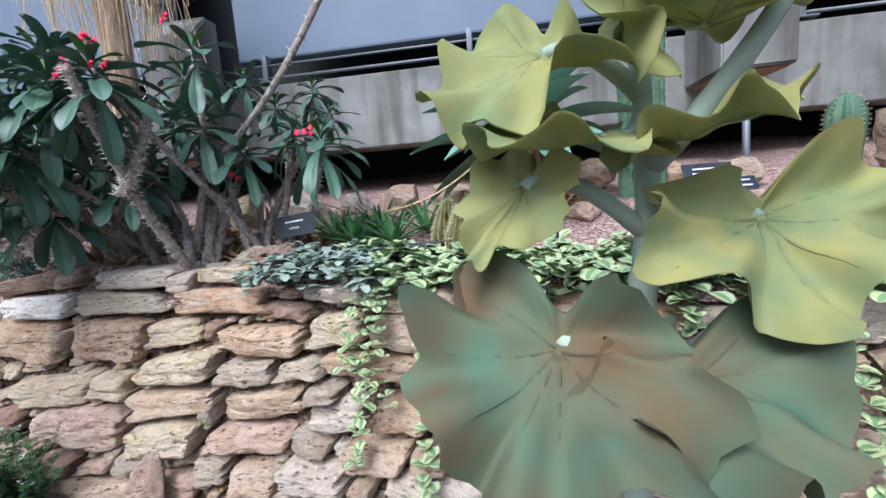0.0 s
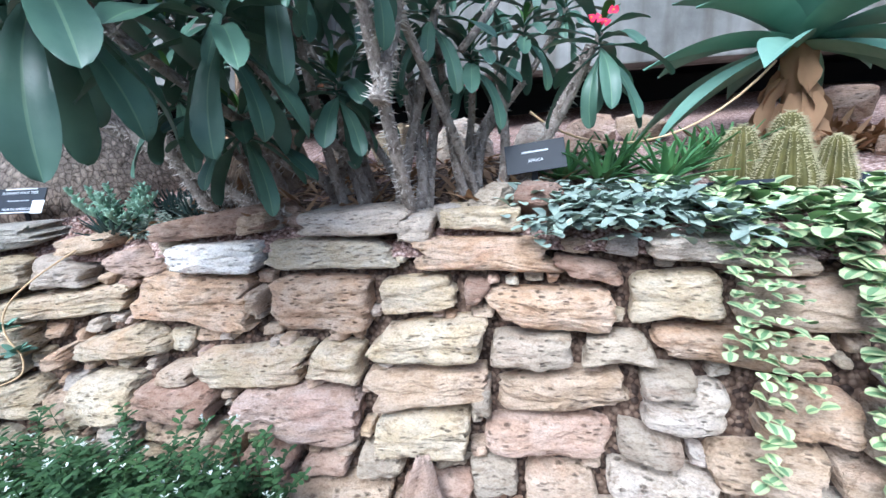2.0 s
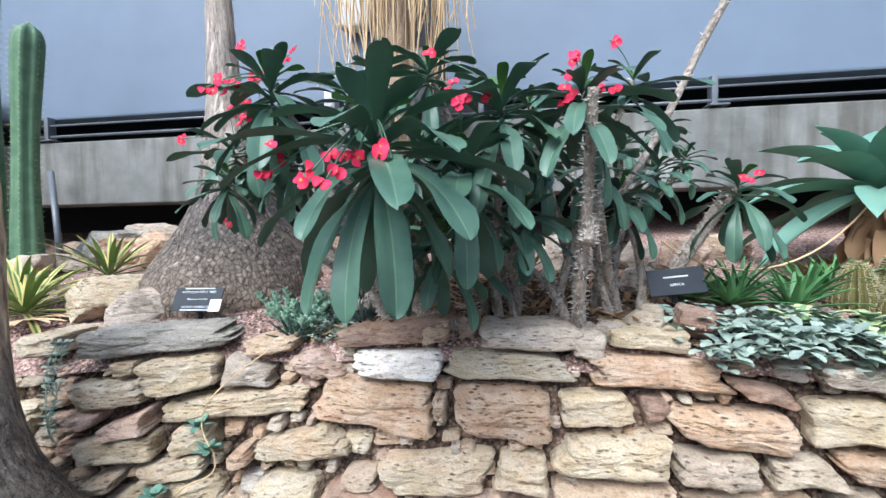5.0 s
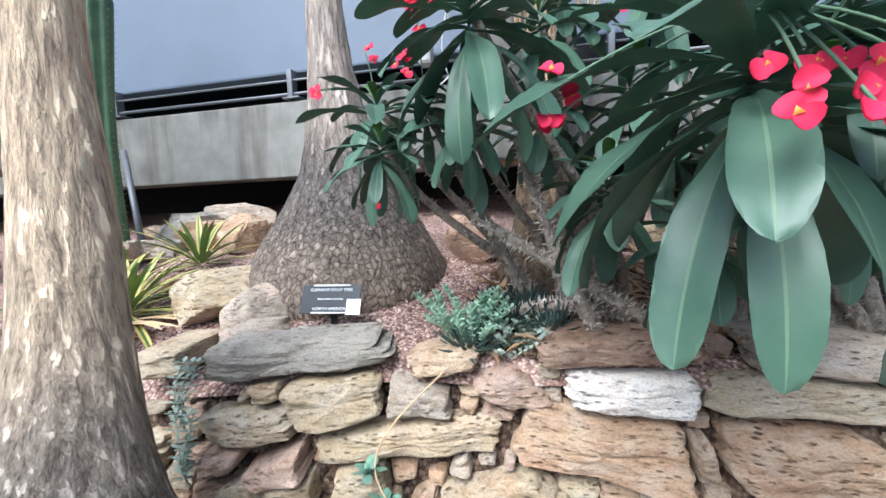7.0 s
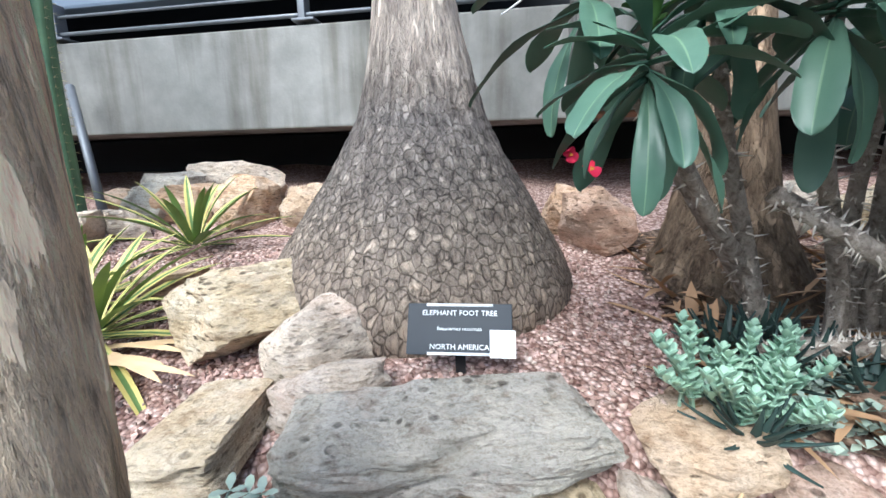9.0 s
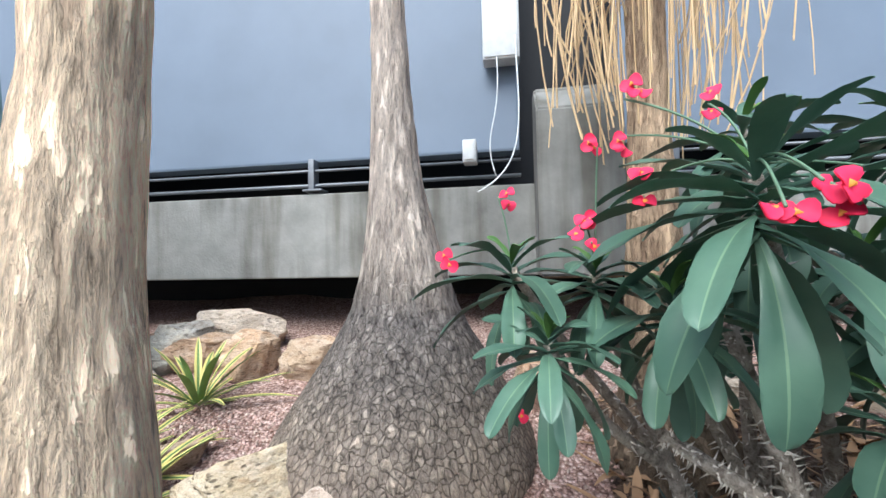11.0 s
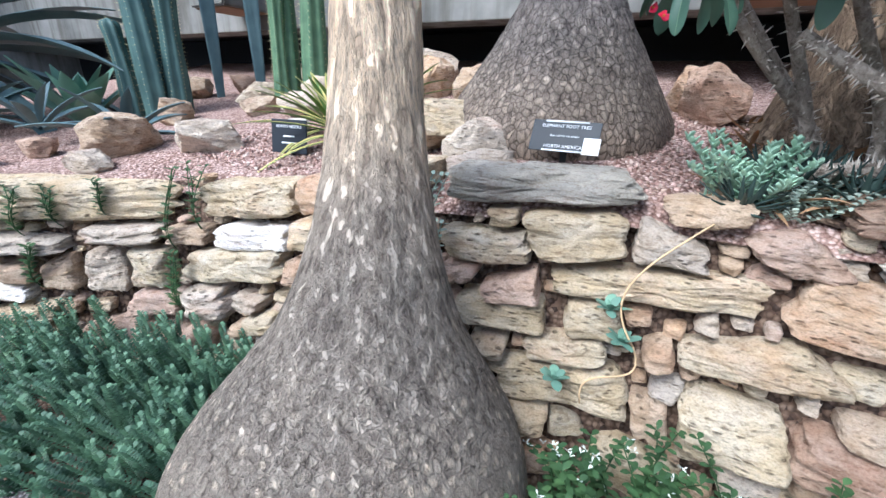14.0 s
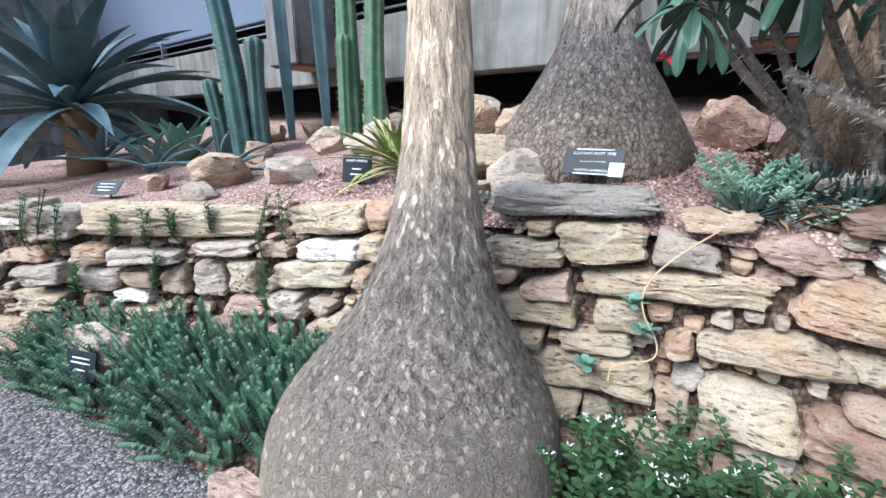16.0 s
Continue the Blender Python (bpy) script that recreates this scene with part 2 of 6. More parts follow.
    col = mix(nt, net, col, plate, "MULTIPLY")
    pale = ramp(nt, scale_spot.outputs["Distance"], [(0.26, (1.75, 1.73, 1.68)), (0.4, (0.85, 0.85, 0.86)), (0.8, (0.72, 0.73, 0.75))])
    pick = ramp(nt, scale_spot.outputs["Color"], [(0.42, (0, 0, 0)), (0.62, (1, 1, 1))])
    pale = mix(nt, pick, (0.9, 0.9, 0.91), pale)
    col = mix(nt, spot, col, pale, "MULTIPLY")
    blot = ramp(nt, large.outputs["Fac"], [(0.35, (0.78, 0.77, 0.76)), (0.65, (1.1, 1.07, 1.03))])
    col = mix(nt, 0.8, col, blot, "MULTIPLY")
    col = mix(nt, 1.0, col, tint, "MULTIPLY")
    nt.links.new(col, b.inputs["Base Color"])
    deep = mix(nt, fiss, plain, ramp(nt, fissure.outputs["Fac"], [(0.36, (0, 0, 0)), (0.6, (1, 1, 1))]))
    one = bump(nt, b, deep, strength, 0.035)
    two = bump(nt, b, mix(nt, net, (1, 1, 1), crack), strength, 0.014, one)
    bump(nt, b, grain.outputs["Fac"], strength * 0.6, 0.008, two)
    return m


BARK_FOOT = bark_material("cracked_to_pale_bark", (0.72, 0.64, 0.56), (0.22, 0.185, 0.165), 34.0, 5.5, 1.0, 38.0, 1.5, (
    0.95, 2.15, [(0.0, (0.74, 0.67, 0.61)), (0.2, (0.66, 0.63, 0.60)), (0.34, (0.48, 0.48, 0.49)), (0.5, (0.47, 0.48, 0.51)), (0.6, (0.78, 0.77, 0.77)), (0.72, (1.15, 1.12, 1.1)), (1.0, (1.3, 1.26, 1.24))],
    [(0.0, 0.3), (0.25, 0.7), (0.6, 0.9), (1.0, 0.7)], [(0.0, 0.75), (0.35, 0.7), (0.55, 0.35), (0.7, 0.0)], [(0.0, 0.1), (0.4, 0.3), (0.6, 0.0)]))
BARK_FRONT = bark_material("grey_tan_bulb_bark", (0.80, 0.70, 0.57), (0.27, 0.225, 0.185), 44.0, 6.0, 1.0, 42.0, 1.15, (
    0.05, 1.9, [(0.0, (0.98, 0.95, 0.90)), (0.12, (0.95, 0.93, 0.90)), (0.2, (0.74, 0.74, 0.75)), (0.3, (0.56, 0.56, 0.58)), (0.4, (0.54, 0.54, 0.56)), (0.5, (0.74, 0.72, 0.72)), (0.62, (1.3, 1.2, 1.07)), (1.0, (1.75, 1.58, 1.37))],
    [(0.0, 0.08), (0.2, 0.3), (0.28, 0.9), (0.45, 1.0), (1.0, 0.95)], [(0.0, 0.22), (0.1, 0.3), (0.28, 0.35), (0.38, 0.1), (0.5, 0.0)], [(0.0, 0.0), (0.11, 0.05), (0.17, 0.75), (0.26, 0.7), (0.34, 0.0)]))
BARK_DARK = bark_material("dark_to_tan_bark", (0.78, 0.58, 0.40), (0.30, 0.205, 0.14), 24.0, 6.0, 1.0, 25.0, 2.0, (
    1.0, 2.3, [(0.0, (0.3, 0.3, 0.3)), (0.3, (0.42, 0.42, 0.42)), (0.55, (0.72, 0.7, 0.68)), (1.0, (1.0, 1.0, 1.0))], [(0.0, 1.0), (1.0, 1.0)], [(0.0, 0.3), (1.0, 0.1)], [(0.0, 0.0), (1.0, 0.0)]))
STEM = bark_material("grey_thorny_stem", (0.50, 0.44, 0.38), (0.22, 0.18, 0.15), 40.0, 1.2, 0.6)
THORN = plain_material("pale_thorn", (0.66, 0.6, 0.52), 0.7)
STRAW = plain_material("dry_straw_strand", (0.62, 0.44, 0.25), 0.8)
DRYLEAF = plain_material("dry_brown_leaf", (0.36, 0.22, 0.12), 0.85)


def leaf_material(name, light, dark, rough=0.45, spec=0.4, grain=9.0, through_light=0.25):
    """Leaf: two greens in blotches, a little light through the blade."""
    m, nt, b = nodes_of(name, rough, spec)
    geo = nt.nodes.new("ShaderNodeNewGeometry")
    v = coords(nt)
    n = add(nt, "ShaderNodeTexNoise", Scale=grain, Detail=5.0)
    f = add(nt, "ShaderNodeTexNoise", Scale=grain * 9, Detail=4.0)
    nt.links.new(v, n.inputs["Vector"])
    nt.links.new(v, f.inputs["Vector"])
    col = ramp(nt, n.outputs["Fac"], [(0.3, dark), (0.7, light)])
    isl = ramp(nt, geo.outputs["Random Per Island"], [(0.0, (0.72, 0.74, 0.72)), (0.5, (1, 1, 1)), (1.0, (1.2, 1.18, 1.1))])
    col = mix(nt, 0.9, col, isl, "MULTIPLY")
    nt.links.new(col, b.inputs["Base Color"])
    b.inputs["Subsurface Weight"].default_value = 0.0
    bump(nt, b, f.outputs["Fac"], 0.12, 0.004)
    tr = nt.nodes.new("ShaderNodeBsdfTranslucent")
    nt.links.new(col, tr.inputs["Color"])
    ms = nt.nodes.new("ShaderNodeMixShader")
    ms.inputs[0].default_value = through_light
    nt.links.new(b.outputs[0], ms.inputs[1])
    nt.links.new(tr.outputs[0], ms.inputs[2])
    nt.links.new(ms.outputs[0], nt.nodes["Material Output"].inputs["Surface"])
    return m


LEAF_EU = leaf_material("deep_green_leaf", (0.115, 0.205, 0.142), (0.068, 0.138, 0.098), 0.4, 0.5)
LEAF_VEIN = leaf_material("pale_leaf_vein", (0.19, 0.30, 0.19), (0.13, 0.22, 0.14), 0.5)
LEAF_EU_YOUNG = leaf_material("young_green_leaf", (0.14, 0.27, 0.06), (0.09, 0.19, 0.05), 0.4)
PETAL = leaf_material("coral_red_bract", (0.84, 0.045, 0.13), (0.72, 0.028, 0.09), 0.55, 0.2)
EYE_YELLOW = plain_material("orange_flower_eye", (0.7, 0.25, 0.04), 0.6)
LEAF_AGAVE = leaf_material("blue_green_agave", (0.20, 0.34, 0.26), (0.12, 0.235, 0.18), 0.55, 0.3, 4.0, 0.1)
LEAF_CENTURY = leaf_material("grey_blue_agave", (0.13, 0.20, 0.21), (0.06, 0.10, 0.115), 0.55, 0.3, 4.0, 0.08)
LEAF_KAL = leaf_material("felt_green_blade", (0.10, 0.175, 0.115), (0.15, 0.10, 0.055), 0.9, 0.1, 7.0, 0.2)
LEAF_KAL_Y = leaf_material("felt_yellow_blade", (0.38, 0.35, 0.13), (0.22, 0.28, 0.14), 0.9, 0.1, 14.0, 0.3)
KAL_BROWN = leaf_material("withered_brown_blade", (0.11, 0.08, 0.05), (0.065, 0.046, 0.032), 0.9, 0.1, 12.0, 0.1)
KAL_STEM = leaf_material("felt_white_green_stem", (0.40, 0.46, 0.38), (0.27, 0.33, 0.26), 0.9, 0.1, 12.0, 0.05)
LEAF_VAR = leaf_material("dark_green_stripe", (0.16, 0.26, 0.08), (0.10, 0.18, 0.06), 0.45)
LEAF_CREAM = leaf_material("yellow_cream_margin", (0.72, 0.63, 0.22), (0.58, 0.49, 0.16), 0.5)
LEAF_PLEC = leaf_material("pale_green_leaf", (0.27, 0.41, 0.21), (0.19, 0.32, 0.15), 0.6, 0.25, 30.0)
LEAF_LIME = leaf_material("cream_lime_margin", (0.60, 0.66, 0.37), (0.50, 0.58, 0.30), 0.6, 0.25, 30.0)
LEAF_VELVET = leaf_material("grey_velvet_leaf", (0.42, 0.49, 0.42), (0.31, 0.39, 0.33), 0.85, 0.1, 30.0)
LEAF_ALOE = leaf_material("bright_aloe", (0.14, 0.30, 0.10), (0.08, 0.20, 0.08), 0.5)
LEAF_JADE = leaf_material("blue_jade_succulent", (0.44, 0.62, 0.47), (0.31, 0.48, 0.36), 0.55, 0.3)
LEAF_SPURGE = leaf_material("dark_spurge_needle", (0.13, 0.235, 0.135), (0.065, 0.135, 0.085), 0.6)
LEAF_FERN = leaf_material("fresh_green_small_leaf", (0.07, 0.14, 0.05), (0.035, 0.08, 0.032), 0.55)
LEAF_DARK = leaf_material("black_green_haworthia", (0.06, 0.10, 0.09), (0.03, 0.055, 0.05), 0.5)
CACTUS = leaf_material("cactus_skin", (0.11, 0.19, 0.11), (0.06, 0.115, 0.07), 0.6, 0.3, 12.0, 0.0)
CACTUS_BLUE = leaf_material("blue_cactus_skin", (0.065, 0.12, 0.115), (0.04, 0.08, 0.08), 0.55, 0.3, 8.0, 0.0)
BARREL = leaf_material("barrel_cactus_skin", (0.16, 0.14, 0.045), (0.085, 0.08, 0.028), 0.7, 0.2, 20.0, 0.0)
SPINE = plain_material("cream_spine", (0.46, 0.41, 0.24), 0.7)
PETAL_WHITE = leaf_material("white_bract", (0.85, 0.88, 0.82), (0.75, 0.8, 0.72), 0.6)


# ---- building helpers ----
def link_mesh(name, bm, mats, smooth=True):
    me = bpy.data.meshes.new(name)
    bm.to_mesh(me)
    bm.free()
    for m in mats if isinstance(mats, (list, tuple)) else [mats]:
        me.materials.append(m)
    if smooth:
        for p in me.polygons:
            p.use_smooth = True
    return me


def part(name, bm, mats, parent=None, label="", smooth=True):
    ob = new(name, link_mesh(name, bm, mats, smooth))
    if parent is not None:
        ob.parent = parent
        ob.matrix_parent_inverse = Matrix.Translation(parent.location).inverted() if parent.type == "EMPTY" and not parent.rotation_euler[2] else parent.matrix_basis.inverted()
    if label:
        ob["label"] = label
    return ob


def thing(name, at, label, category, group="", kind=""):
    ob = new(name)
    ob.empty_display_size = 0.05
    ob.location = at
    return tagged(ob, label, category, group, kind)


def box(bm, x0, x1, y0, y1, z0, z1, bevel=0.0, mat=0):
    made = bmesh.ops.create_cube(bm, size=1.0, matrix=Matrix.LocRotScale(((x0 + x1) / 2, (y0 + y1) / 2, (z0 + z1) / 2), None, (abs(x1 - x0), abs(y1 - y0), abs(z1 - z0))))
    if bevel:
        edges = list({e for v in made["verts"] for e in v.link_edges})
        bmesh.ops.bevel(bm, geom=edges, offset=bevel, segments=2, affect="EDGES", profile=0.6)
    return bm


def tube(bm, pts, radii, seg=8, mat=0, cap=True):
    """A round tube along points."""
    rings, side = [], Vector((1, 0.13, 0.2))
    for i, p in enumerate(pts):
        d = (Vector(pts[min(i + 1, len(pts) - 1)]) - Vector(pts[max(i - 1, 0)])).normalized()
        a = (side - side.dot(d) * d).normalized()
        c = d.cross(a)
        r = radii[i] if isinstance(radii, (list, tuple)) else radii
        rings.append([bm.verts.new(Vector(p) + r * (math.cos(k * math.tau / seg) * a + math.sin(k * math.tau / seg) * c)) for k in range(seg)])
    for a, c in zip(rings, rings[1:]):
        for k in range(seg):
            bm.faces.new((a[k], a[(k + 1) % seg], c[(k + 1) % seg], c[k])).material_index = mat
    if cap:
        bm.faces.new(rings[0][::-1]).material_index = mat
        bm.faces.new(rings[-1]).material_index = mat
    return bm


def spike(bm, base, direction, length, radius, mat=0):
    d = Vector(direction).normalized()
    a = d.orthogonal().normalized()
    c = d.cross(a)
    ring = [bm.verts.new(Vector(base) + radius * (math.cos(k * math.tau / 3) * a + math.sin(k * math.tau / 3) * c)) for k in range(3)]
    tip = bm.verts.new(Vector(base) + d * length)
    for k in range(3):
        bm.faces.new((ring[k], ring[(k + 1) % 3], tip)).material_index = mat


def bezier(a, b, c, d, n):
    a, b, c, d = map(Vector, (a, b, c, d))
    return [(1 - s) ** 3 * a + 3 * (1 - s) ** 2 * s * b + 3 * (1 - s) * s * s * c + s ** 3 * d for s in (i / n for i in range(n + 1))]


OBOVATE = lambda s: (0.12 + 0.88 * math.sin(min(1.0, s ** 1.25 * 1.02) ** 0.9 * math.pi * 0.72)) * math.sqrt(max(0.0, 1 - (max(0.0, s - 0.8) / 0.2) ** 2)) + 0.015
LANCE = lambda s: (0.55 + 1.5 * s * (1 - s) * 1.25) * (1 - s ** 5) + 0.01
STRAP = lambda s: (0.75 + 0.5 * s) * (1 - s ** 4) + 0.01
OVAL = lambda s: math.sqrt(max(0.0, 1 - (2 * s - 1) ** 2)) * 0.98 + 0.05
NEEDLE = lambda s: 1 - 0.8 * s


def leaf(bm, at, heading, rise, length, width, profile=OBOVATE, droop=0.6, thick=0.004, fold=0.15, n=6, mat=0, edge=None, wave=0.0, twist=0.0, vein=None):
    """A closed leaf blade: it leaves `at` towards `heading` (radians) at the angle rise above level and bends down by droop on its way."""
    side = Vector((-math.sin(heading), math.cos(heading), 0))
    out = Vector((math.cos(heading), math.sin(heading), 0))
    p, rows = Vector(at), []
    for i in range(n + 1):
        s = 1 - (1 - i / n) ** 1.6
        ang = rise - droop * s
        fwd = out * math.cos(ang) + Vector((0, 0, 1)) * math.sin(ang)
        up = -out * math.sin(ang) + Vector((0, 0, 1)) * math.cos(ang)
        sd = side * math.cos(twist * s) + up * math.sin(twist * s)
        w = width * 0.5 * profile(s)
        wob = wave * width * math.sin(s * 11 + heading * 3)
        t = thick * (1 - 0.7 * s)
        cross = (-1, 0, 1) if n <= 3 else (-1, -0.6 if edge is None else -0.35, 0, 0.6 if edge is None else 0.35, 1) if vein is None else (-1, -0.8, -0.4, -0.055, 0.055, 0.4, 0.8, 1)
        top = [p + sd * w * c + up * (fold * w * abs(c) + wob * c + (t if abs(c) < 1 else 0) - 0.5 * t * (abs(c) < 0.1) + 0.03 * w * math.sin(s * 40) * (abs(c) > 0.3) * (vein is not None)) for c in cross]
        under = [p + sd * w * c + up * (fold * w * abs(c) + wob * c - (t if abs(c) < 1 else 0)) for c in (1, 0, -1)] if n > 3 else []
        rows.append(([bm.verts.new(q) for q in top], [bm.verts.new(q) for q in under]))
        p = p + fwd * length * ((1 - i / n) ** 1.6 - max(0.0, 1 - (i + 1) / n) ** 1.6)
    for (a, ua), (c, uc) in zip(rows, rows[1:]):
        for j in range(len(a) - 1):
            f = bm.faces.new((a[j], a[j + 1], c[j + 1], c[j]))
            f.material_index = edge if edge is not None and j in (0, len(a) - 2) else vein if vein is not None and j == 3 else mat
        for j in range(len(ua) - 1):
            bm.faces.new((ua[j], ua[j + 1], uc[j + 1], uc[j])).material_index = mat


def rosette(bm, at, count, length, width, rise0, rise1, profile=OBOVATE, droop=0.6, mat=0, young=None, jitter=0.12, rng=random, drop=0.0, **more):
    """Leaves in a spiral: the inner ones rise by rise0, the outer ones by rise1 and leave the stem lower by drop."""
    for i in range(count):
        s = (i + 0.5) / count
        h = i * 2.39996 + rng.uniform(-0.2, 0.2)
        rise = rise0 + (rise1 - rise0) * s + rng.uniform(-jitter, jitter)
        ln = length * (0.28 + 0.76 * min(1, s * 2.2)) * rng.uniform(0.8, 1.12)
        leaf(bm, Vector(at) - Vector((0, 0, drop * s)), h, rise, ln, width * rng.uniform(0.85, 1.1) * (0.4 + 0.6 * min(1, s * 2.2)), profile, droop * rng.uniform(0.7, 1.3), mat=young if young is not None and s < 0.14 else mat, twist=rng.uniform(-0.35, 0.35), **more)


def lathe(bm, profile, seg=56, rough=0.0, scale=6.0, seed=0.0):
    """A trunk: rows of (z, radius, x, y), roughened by noise."""
    rings = []
    for z, r, x, y in profile:
        ring = []
        for k in range(seg):
            a = k * math.tau / seg
            q = Vector((math.cos(a), math.sin(a), 0))
            w = noise.noise(Vector((q.x * 1.3 + seed, q.y * 1.3, z * 1.5))) * 0.05 + noise.noise(Vector((q.x * r * scale * 6 + seed, q.y * r * scale * 6, z * scale * 1.6))) * rough / max(r, 0.05)
            ring.append(bm.verts.new(Vector((x, y, z)) + q * r * (1 + w)))
        rings.append(ring)
    for a, c in zip(rings, rings[1:]):
        for k in range(seg):
            bm.faces.new((a[k], a[(k + 1) % seg], c[(k + 1) % seg], c[k]))
    bm.faces.new(rings[-1])
    return bm


def smooth_profile(keys, steps):
    """Rows between keys of (z, radius, x, y), evenly spaced in z."""
    zs = np.array([k[0] for k in keys])
    out = []
    for z in np.linspace(zs[0], zs[-1], steps):
        i = int(min(max(np.searchsorted(zs, z) - 1, 0), len(keys) - 2))
        s = (z - zs[i]) / (zs[i + 1] - zs[i])
        row = []
        for c in (1, 2, 3):
            p0, p1, p2, p3 = (keys[min(max(j, 0), len(keys) - 1)][c] for j in (i - 1, i, i + 1, i + 2))
            row.append(0.5 * (2 * p1 + (p2 - p0) * s + (2 * p0 - 5 * p1 + 4 * p2 - p3) * s * s + (3 * p1 - p0 - 3 * p2 + p3) * s ** 3))
        out.append((float(z), max(0.01, row[0]), row[1], row[2]))
    return out


def boulder(bm, size, seed, cuts=8, rough=0.1, facets=11):
    """A broken rock: a rounded block split by flat faces, then roughened. It stands on z = 0."""
    bmesh.ops.create_cube(bm, size=1.0)
    bmesh.ops.subdivide_edges(bm, edges=list(bm.edges), cuts=cuts + 1, use_grid_fill=True)
    rng = random.Random(int(seed * 977))
    planes = [(Vector((rng.uniform(-1, 1), rng.uniform(-1, 1), rng.uniform(-0.7, 1))).normalized(), rng.uniform(0.66, 0.98)) for _ in range(facets)]
    k = Vector((seed * 3.1, seed * 1.7, seed))
    for v in bm.verts:
        c = v.co * 2
        c = c * (0.72 + 0.28 * max(abs(c.x), abs(c.y), abs(c.z)) / c.length)
        c += c.normalized() * noise.noise(c * 0.9 + k) * 0.3
        for face, off in planes:
            over = c.dot(face) - off
            if over > 0:
                c -= face * over * 0.93
        c += c.normalized() * rough * (noise.noise(c * 2.6 + k) * 0.7 + noise.noise(Vector((c.x * 5, c.y * 5, c.z * 11)) + k) * 0.5 + noise.noise(c * 14.0 + k) * 0.28)
        v.co = Vector((c.x * size[0] / 2, c.y * size[1] / 2, (c.z * 0.5 + 0.5) * size[2]))
    low = min(v.co.z for v in bm.verts)
    for v in bm.verts:
        v.co.z -= low
    return bm


# ---- plan ----
def wall_top_y(x):
    d = max(0.0, -2.75 - x)
    q = max(0.0, d - 1.6)
    return 1.635 - 0.25 * min(d, 0.45) - 0.16 * max(0.0, d - 0.45) - 0.6 * min(q, 0.52) ** 2 - 0.62 * max(0.0, q - 0.52) - 0.18 * max(0.0, min(x, 2.0) + 0.95)


def wall_y(x, z):
    return wall_top_y(x) - 0.4 * (0.92 - z)


def wall_turn(x):
    """The way the wall's face runs at x, in radians."""
    return math.atan2(wall_top_y(x + 0.05) - wall_top_y(x - 0.05), 0.1)


def bed_z(x, y):
    d = max(0.0, -2.9 - x)
    z = 0.89 - 0.055 * min(d, 3.0) + 0.19 * max(0.0, y - max(wall_top_y(x), 1.0))
    return z + 0.025 * noise.noise(Vector((x * 1.7, y * 1.7, 0)))


def path_edge(x):
    """The y where the gravel path ends and the low bed begins."""
    return 0.53 + 0.2 * (x + 3.9) if x < -3.9 else 0.53


# ---- setting: ground, beds ----
def ground_sheet():
    bm = bmesh.new()
    bmesh.ops.create_grid(bm, x_segments=2, y_segments=2, size=60)
    ob = part("ground", bm, PATH_GRAVEL)
    tagged(ob, "grey exposed-aggregate path with small pebbles", "path", kind="structure")


ground_sheet()


def sheet(name, xs, ys, z_of, mat, label, category):
    bm = bmesh.new()
    grid = [[bm.verts.new((x, y, z_of(x, y))) for y in ys(x)] for x in xs]
    for a, c in zip(grid, grid[1:]):
        for j in range(len(a) - 1):
            bm.faces.new((a[j], c[j], c[j + 1], a[j + 1]))
    return tagged(part(name, bm, mat), label, category, kind="structure")


sheet("upper_bed", np.linspace(-9.5, 5.0, 180), lambda x: np.concatenate((np.linspace(wall_top_y(x) - 0.01, wall_top_y(x) + 0.09, 5), np.linspace(wall_top_y(x) + 0.16, 5.0, 48))), lambda x, y: bed_z(x, y) - 0.05 * max(0.0, 1 - (y - wall_top_y(x)) / 0.08), RED_GRAVEL, "raised bed of reddish crushed gravel behind the stone wall", "gravel bed")


def low_bed_z(x, y):
    west = min(1.0, max(0.0, (-2.2 - x) / 0.5))
    rise = min(1.0, (y - path_edge(x)) / 0.2)
    return 0.006 + (0.014 + 0.09 * west) * rise + 0.01 * (0.4 + west) * (1 + noise.noise(Vector((x * 3, y * 3, 2))))


sheet("lower_bed", np.linspace(-9.5, 5.0, 120), lambda x: np.linspace(path_edge(x), wall_top_y(x), 14), low_bed_z, SOIL, "narrow planting bed of brown soil and gravel below the wall", "soil bed")


# ---- setting: concrete, rail and machine panels behind the beds ----
def slab(name, x0, x1, y0, y1, z0, z1, mat, label, category, bevel=0.012):
    return tagged(part(name, box(bmesh.new(), x0, x1, y0, y1, z0, z1, bevel), mat, smooth=False), label, category, kind="structure")


slab("concrete_beam", -14, 9, 3.44, 3.75, 1.66, 2.25, CONCRETE, "long weathered grey concrete beam with drip stains", "beam")
# these three surfaces have the recess's shade painted in as near-black
slab("dark_recess_wall", -14, 9, 4.6, 4.75, 0.6, 1.72, SHADE_BLACK, "back wall under the concrete beam, blackened as the gap's shade", "wall")
slab("dark_upper_recess", -14, 9, 4.3, 4.4, 2.2, 7.0, SHADE_BLACK, "wall behind the pipe rail, coloured near-black as shade", "wall")
slab("floor_over_recess", -14, 9, 3.75, 4.75, 1.72, 2.2, SHADE_BLACK, "slab edge behind the beam, coloured near-black as shade", "slab")
slab("wall_end_west", -14.2, -14, -6, 4.75, 0, 7, CONCRETE, "plain concrete end wall", "wall")
slab("wall_end_east", 9, 9.2, -6, 4.75, 0, 7, CONCRETE, "plain concrete end wall", "wall")
slab("wall_south", -14.2, 9.2, -6.2, -6, 0, 2.2, CONCRETE, "plain low concrete wall behind the path", "wall")

for px0, px1 in ((-14.0, -2.84), (-2.2, 9.0)):
    slab("machine_panel", px0, px1, 3.56, 3.72, 2.50, 5.6, PANEL, "smooth blue-grey painted sheet metal casing", "panel", 0.02)


